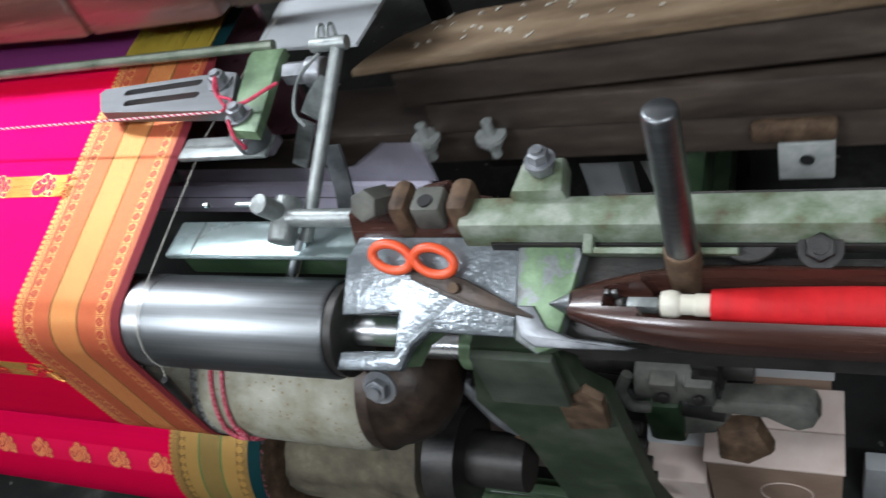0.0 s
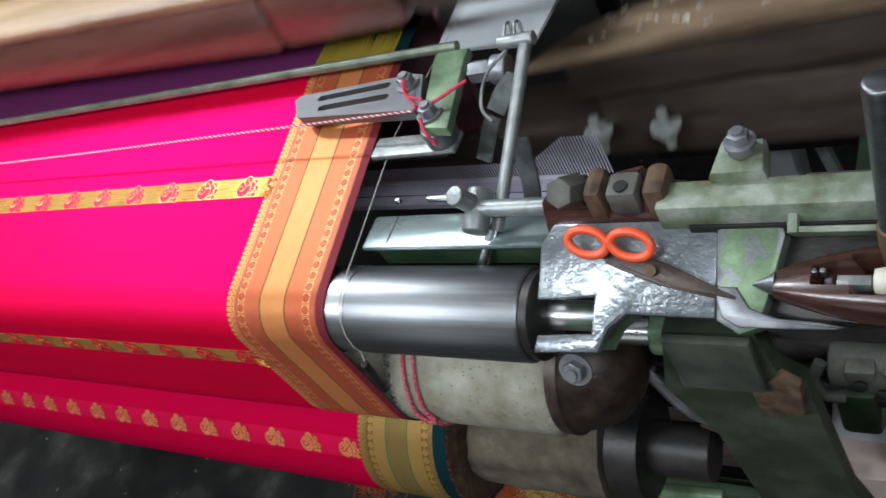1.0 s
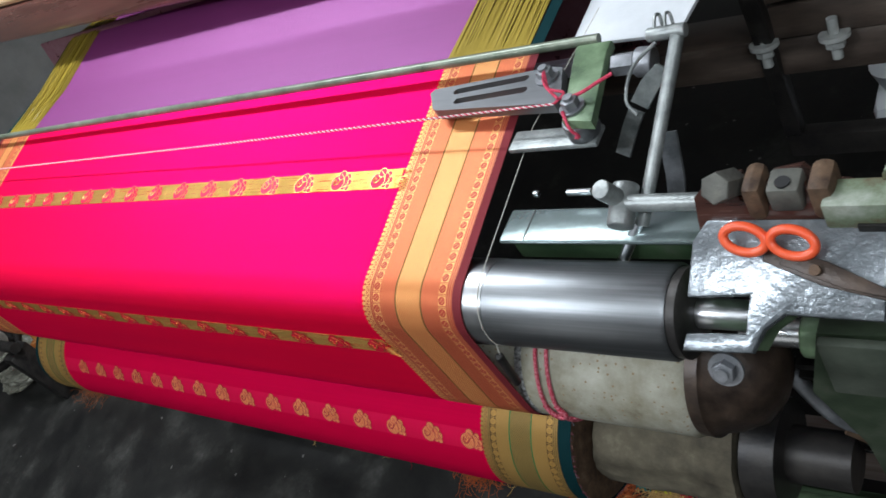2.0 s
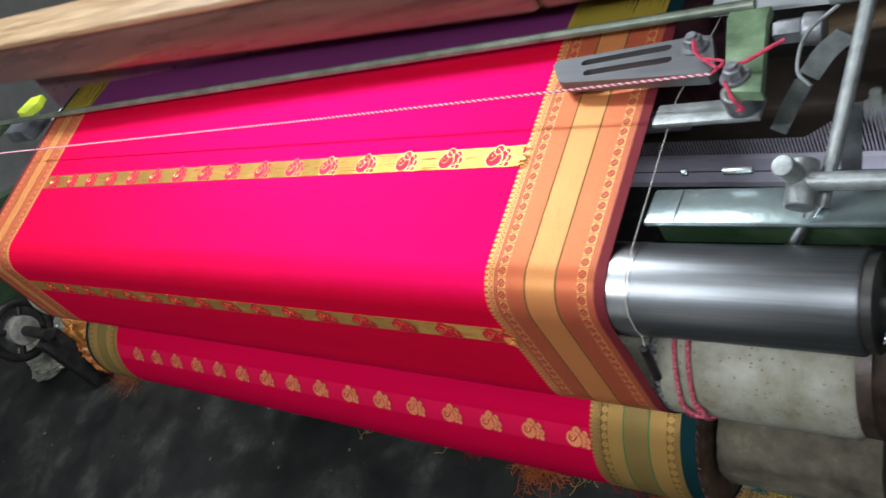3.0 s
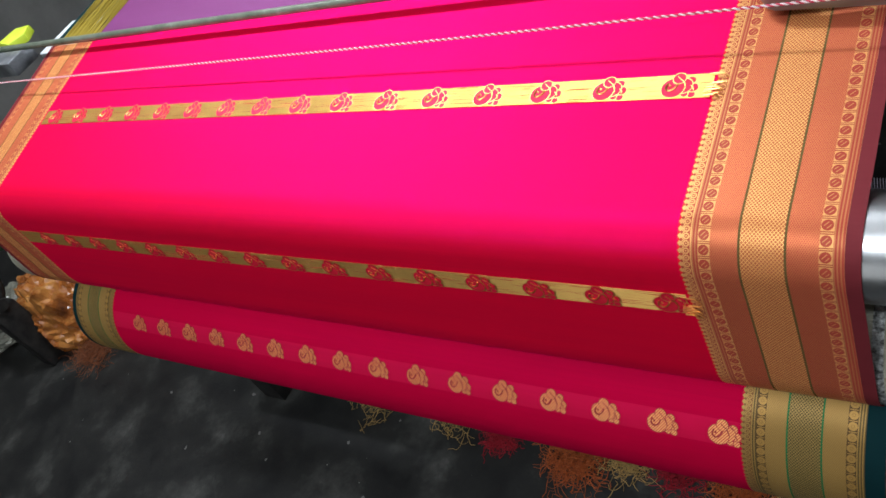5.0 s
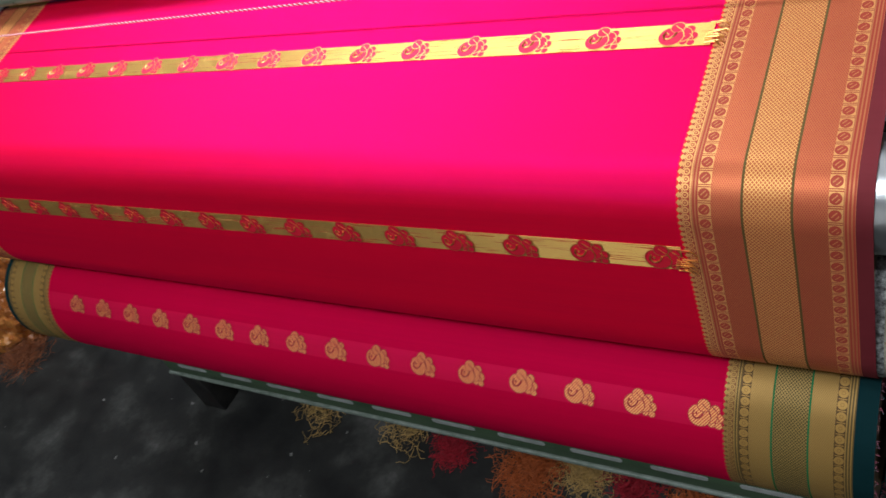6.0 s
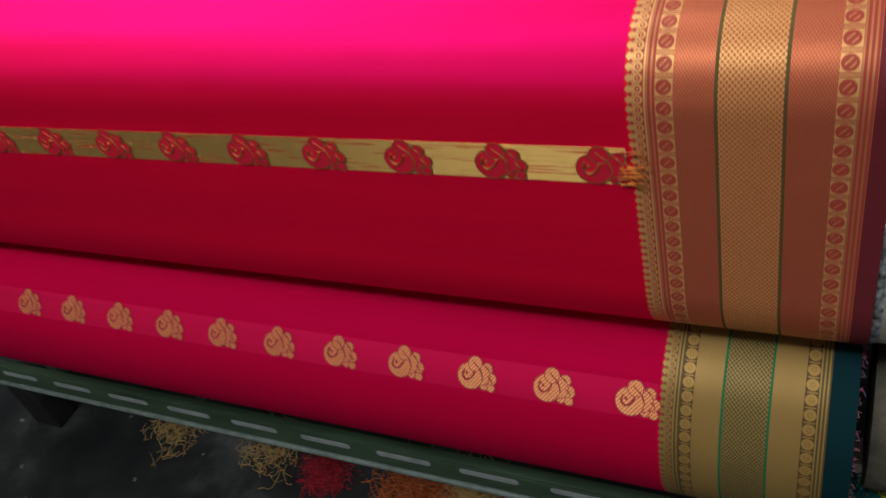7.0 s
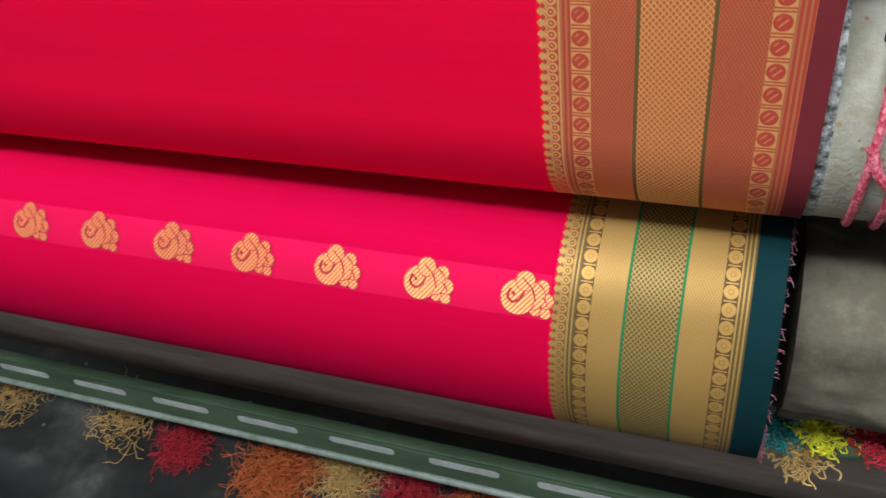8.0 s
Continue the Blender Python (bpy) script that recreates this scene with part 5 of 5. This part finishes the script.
part("boss", b_cyl((-0.165, 0.405, 0.655), (-0.10, 0.405, 0.655), 0.021, seg=28, bevel=0.004), DUSTY, cast2)
part("side_arm", b_prism([(-0.17, 0.0), (-0.10, 0.02), (-0.085, -0.005), (-0.10, -0.03), (-0.17, -0.045)], (0, 0.41, 0.570), (1, 0, 0), (0, 0.2, 0.95), 0.03, 0.008), DUSTY, cast2)
for dx in (-0.150, -0.118):
    part("square_lug", b_box((dx, 0.384, 0.640), (dx + 0.026, 0.402, 0.676), 0.003), DUSTY, cast2)
    part("lug_bolt", b_hex((dx + 0.013, 0.384, 0.658), (dx + 0.013, 0.378, 0.660), 0.006), DARK_METAL, cast2)
part("hook", b_tube(smooth_path([(-0.172, 0.40, 0.665), (-0.180, 0.392, 0.645), (-0.172, 0.388, 0.625), (-0.155, 0.39, 0.62)]), 0.006, 10), DUSTY, cast2)
part("rust_lump", b_prism([(-0.10, 0.0), (-0.06, 0.006), (-0.045, -0.03), (-0.07, -0.05), (-0.10, -0.045)], (0, 0.402, 0.555), (1, 0, 0), (0, 0.3, 0.95), 0.022, 0.009), RUST, cast2, "rusty lump of caked lint")
part("rod", b_cyl((-0.24, 0.42, 0.60), (-0.09, 0.42, 0.575), 0.016, seg=20), DARK_METAL, cast2)
part("upright", b_box((-0.250, 0.425, FLOOR_Z), (-0.218, 0.448, 0.62), 0.004), DARK_METAL, cast2)
part("wing", b_prism([(-0.283, 0.543), (-0.227, 0.628), (-0.222, 0.615), (-0.232, 0.545), (-0.262, 0.525)], (0, 0.34, 0.085), (1, 0, 0), (0, 0, 1), 0.008, 0.002), RUST, cast2, "rusty brown plate")
for k in range(5):
    part("stud", b_cyl((-0.218, 0.435, 0.30 + 0.045 * k), (-0.190, 0.433, 0.30 + 0.045 * k), 0.008, seg=14, bevel=0.001), DARK_METAL, cast2)
carton = thing("cardboard_carton", "dusty brown cardboard carton beside the loom", "carton", "cartons")
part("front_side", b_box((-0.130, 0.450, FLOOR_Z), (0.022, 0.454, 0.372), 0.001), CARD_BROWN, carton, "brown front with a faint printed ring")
part("ring_mark", b_tube([(-0.040 + 0.030 * math.cos(a), 0.4497, 0.300 + 0.030 * math.sin(a)) for a in [2 * math.pi * k / 40 for k in range(40)]], 0.0012, 5, closed=True), CARD_LIFTED, carton)
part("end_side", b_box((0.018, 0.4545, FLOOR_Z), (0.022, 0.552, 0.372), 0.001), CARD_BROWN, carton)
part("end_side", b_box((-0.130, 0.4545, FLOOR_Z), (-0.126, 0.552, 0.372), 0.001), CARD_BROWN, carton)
part("flap", b_box((-0.133, 0.447, 0.3725), (0.024, 0.497, 0.377), 0.001), CARD_LIFTED, carton, "pinkish flap, lightened in colour for the light on top")
part("flap", b_box((-0.133, 0.4985, 0.3725), (0.024, 0.556, 0.377), 0.001), CARD_LIFTED, carton, "pinkish flap, lightened in colour for the light on top")
carton2 = thing("cardboard_carton", "pale cardboard carton with a white lid", "carton", "cartons")
part("box", b_box((-0.080, 0.560, FLOOR_Z), (0.010, 0.640, 0.395), 0.002), CARD_BROWN, carton2)
part("lid", b_box((-0.083, 0.557, 0.3955), (0.013, 0.643, 0.415), 0.002), PAPER, carton2, "white lid")
carton3 = thing("cardboard_carton", "pale open carton under the lever casting", "carton", "cartons")
part("box", b_box((-0.215, 0.450, FLOOR_Z), (-0.136, 0.55, 0.30), 0.003), CARD_LIFTED, carton3)
part("flap", b_prism([(-0.217, 0.0), (-0.136, 0.0), (-0.140, 0.055), (-0.213, 0.06)], (0, 0.500, 0.302), (1, 0, 0), (0, 0.75, 0.66), 0.003, 0.001), PAPER, carton3, "white raised flap")
crate = thing("white_sack", "white plastic sack standing behind the loom side", "sack")
bm = b_box((-0.352, 0.88, FLOOR_Z), (-0.282, 0.98, 0.54), 0.02)
bmesh.ops.subdivide_edges(bm, edges=list(bm.edges), cuts=3, use_grid_fill=True)
for v in bm.verts:
    v.co += noise.noise_vector(v.co * 9) * 0.012
part("sack", bm, PAPER, crate)
part("tied_neck", b_cyl((-0.318, 0.93, 0.525), (-0.322, 0.93, 0.575), 0.022, 0.034, seg=20), PAPER, crate)
lean = thing("leaning_lath", "pale wooden lath leaning beside the sack", "lath")
part("lath", b_cyl((-0.145, 0.90, FLOOR_Z), (-0.272, 0.905, 0.56), 0.011, seg=8), SLOT, lean)
wrail = thing("floor_rail", "pale painted strip at the loom's foot", "strip")
part("strip", b_box((0.06, 0.60, FLOOR_Z), (0.5, 0.63, 0.06), 0.003), PAPER, wrail)

# ---- floor clutter ----
for mat, x, y, size, n, nm in ((Y_CREAM, -1.70, 0.53, 0.030, 90, "gold"), (Y_CREAM, -1.47, 0.53, 0.030, 70, "gold"), (Y_RED, -1.35, 0.51, 0.022, 240, "crimson"), (Y_ORANGE, -1.17, 0.50, 0.034, 320, "rust orange"),
                               (Y_CREAM, -1.07, 0.53, 0.028, 260, "gold"), (Y_RED, -0.97, 0.52, 0.026, 200, "crimson"), (Y_ORANGE, -0.86, 0.50, 0.03, 200, "rust orange"), (Y_CREAM, -0.74, 0.50, 0.03, 120, "gold"), (Y_RUST, -2.80, 0.50, 0.04, 260, "rust brown")):
    ob = part("yarn_waste", b_tangle((x, y, FLOOR_Z + 0.002), size * 0.8, int(n * 1.5), 0.0006, int(-x * 100)), mat, smooth=False)
    tagged(ob, "heap of loose %s yarn waste on the floor" % nm, "yarn waste", "yarn waste heaps", "stuff")
WX = -3.12
wheel = thing("balance_wheel", "dull grey iron balance wheel outside the loom frame", "wheel")
part("rim", b_tube([(WX, 0.45 + 0.095 * math.cos(a), 0.21 + 0.095 * math.sin(a)) for a in [2 * math.pi * k / 48 for k in range(48)]], 0.016, 10, closed=True), DARK_METAL, wheel)
part("hub", b_cyl((WX - 0.04, 0.45, 0.21), (WX + 0.04, 0.45, 0.21), 0.05, seg=28, bevel=0.004), DUST_PALE, wheel)
part("axle", b_cyl((WX - 0.08, 0.45, 0.21), (WX + 0.20, 0.45, 0.21), 0.018, seg=20), DARK_METAL, wheel)
for k in range(4):
    a = math.pi / 4 + math.pi / 2 * k
    part("spoke", b_cyl((WX, 0.45 + 0.04 * math.cos(a), 0.21 + 0.04 * math.sin(a)), (WX, 0.45 + 0.09 * math.cos(a), 0.21 + 0.09 * math.sin(a)), 0.010, seg=12), DARK_METAL, wheel)
stand = thing("axle_stand", "dark iron stand under the balance wheel axle", "stand")
part("foot", b_box((WX + 0.12, 0.41, FLOOR_Z), (WX + 0.18, 0.49, 0.19), 0.005), DARK_METAL, stand)


def crumpled(name, label, at, size, material, seed):
    """A crumpled plastic sheet in a heap: sharp folds over a low mound."""
    bm = bmesh.new()
    bmesh.ops.create_icosphere(bm, subdivisions=5, radius=1.0)
    off = Vector((seed * 3.1, seed * 1.7, 0))
    for v in bm.verts:
        p = v.co.copy()
        k = 1 + 0.30 * noise.noise(p * 1.6 + off) + 0.22 * abs(noise.noise(p * 4.0 + off)) + 0.10 * abs(noise.noise(p * 9.0 + off))
        v.co = Vector((p.x * size[0] * k, p.y * size[1] * k, max(0.0, p.z * 0.8 + 0.35) * size[2] * k)) + Vector(at)
    return tagged(part(name, bm, material, smooth=False), label, "plastic sheet")


AMBER = worn("amber_plastic", [(0.32, (0.10, 0.03, 0.012)), (0.5, (0.36, 0.11, 0.022)), (0.68, (0.64, 0.29, 0.07))], 9, 0.28, 0.0, 0.3, 120, coat=0.4)
MILKY = worn("milky_plastic", [(0.35, (0.16, 0.16, 0.12)), (0.7, (0.46, 0.46, 0.38))], 7, 0.35, 0.0, 0.3, 120, coat=0.3)
crumpled("plastic_sheet", "crumpled amber plastic sheet lying on the floor", (-2.93, 0.60, FLOOR_Z), (0.16, 0.13, 0.20), AMBER, 1)
crumpled("plastic_sheet", "crumpled milky plastic sheet under the wheel", (-3.33, 0.52, FLOOR_Z), (0.16, 0.12, 0.10), MILKY, 2)
for s_row in (S_TOP, S_MID):
    p = on_sheet(UPPER, X_IN + 0.002, s_row, -0.003)
    bm = bmesh.new()
    rng = random.Random(3)
    for _ in range(14):
        a = p + Vector((rng.uniform(-0.004, 0.004), 0, 0)) + (on_sheet(UPPER, 0, s_row + rng.uniform(-0.012, 0.012)) - on_sheet(UPPER, 0, s_row))
        b_tube(smooth_path([a + Vector((-0.006, 0, 0)), a + Vector((0.002, -0.001, 0.001)), a + Vector((0.006, -0.001, rng.uniform(-0.006, 0.002)))], 3), 0.0004, 4, bm=bm)
    part("thread_tuft", bm, ZARI_LINE, cloth, "loose cut ends of gold thread", smooth=False)


def motions():
    rows = []
    for k in range(161):
        t = k * 0.05
        back = 0.5 - 0.5 * math.cos(2 * math.pi * (t - 0.5) / 0.6)
        rows.append((t, pose(*SLEY_PIVOT, -SLEY_SWING * back, 0, 0)))
    walk(sley, rows)
    held = []
    for t, m in rows:
        back = 0.5 - 0.5 * math.cos(2 * math.pi * (t - 0.5) / 0.6)
        away = max(0.0, (back - 0.27) / 0.73)
        held.append((t, pose(0, SLEY_PIVOT[1], SLEY_PIVOT[2] - 0.34 * away, -SLEY_SWING * away, 0, 0)))
    walk(comb_bar, held)
    walk(sh2, [(t, m @ pose(0.03, 0.010, 0.925)) for t, m in rows])


motions()
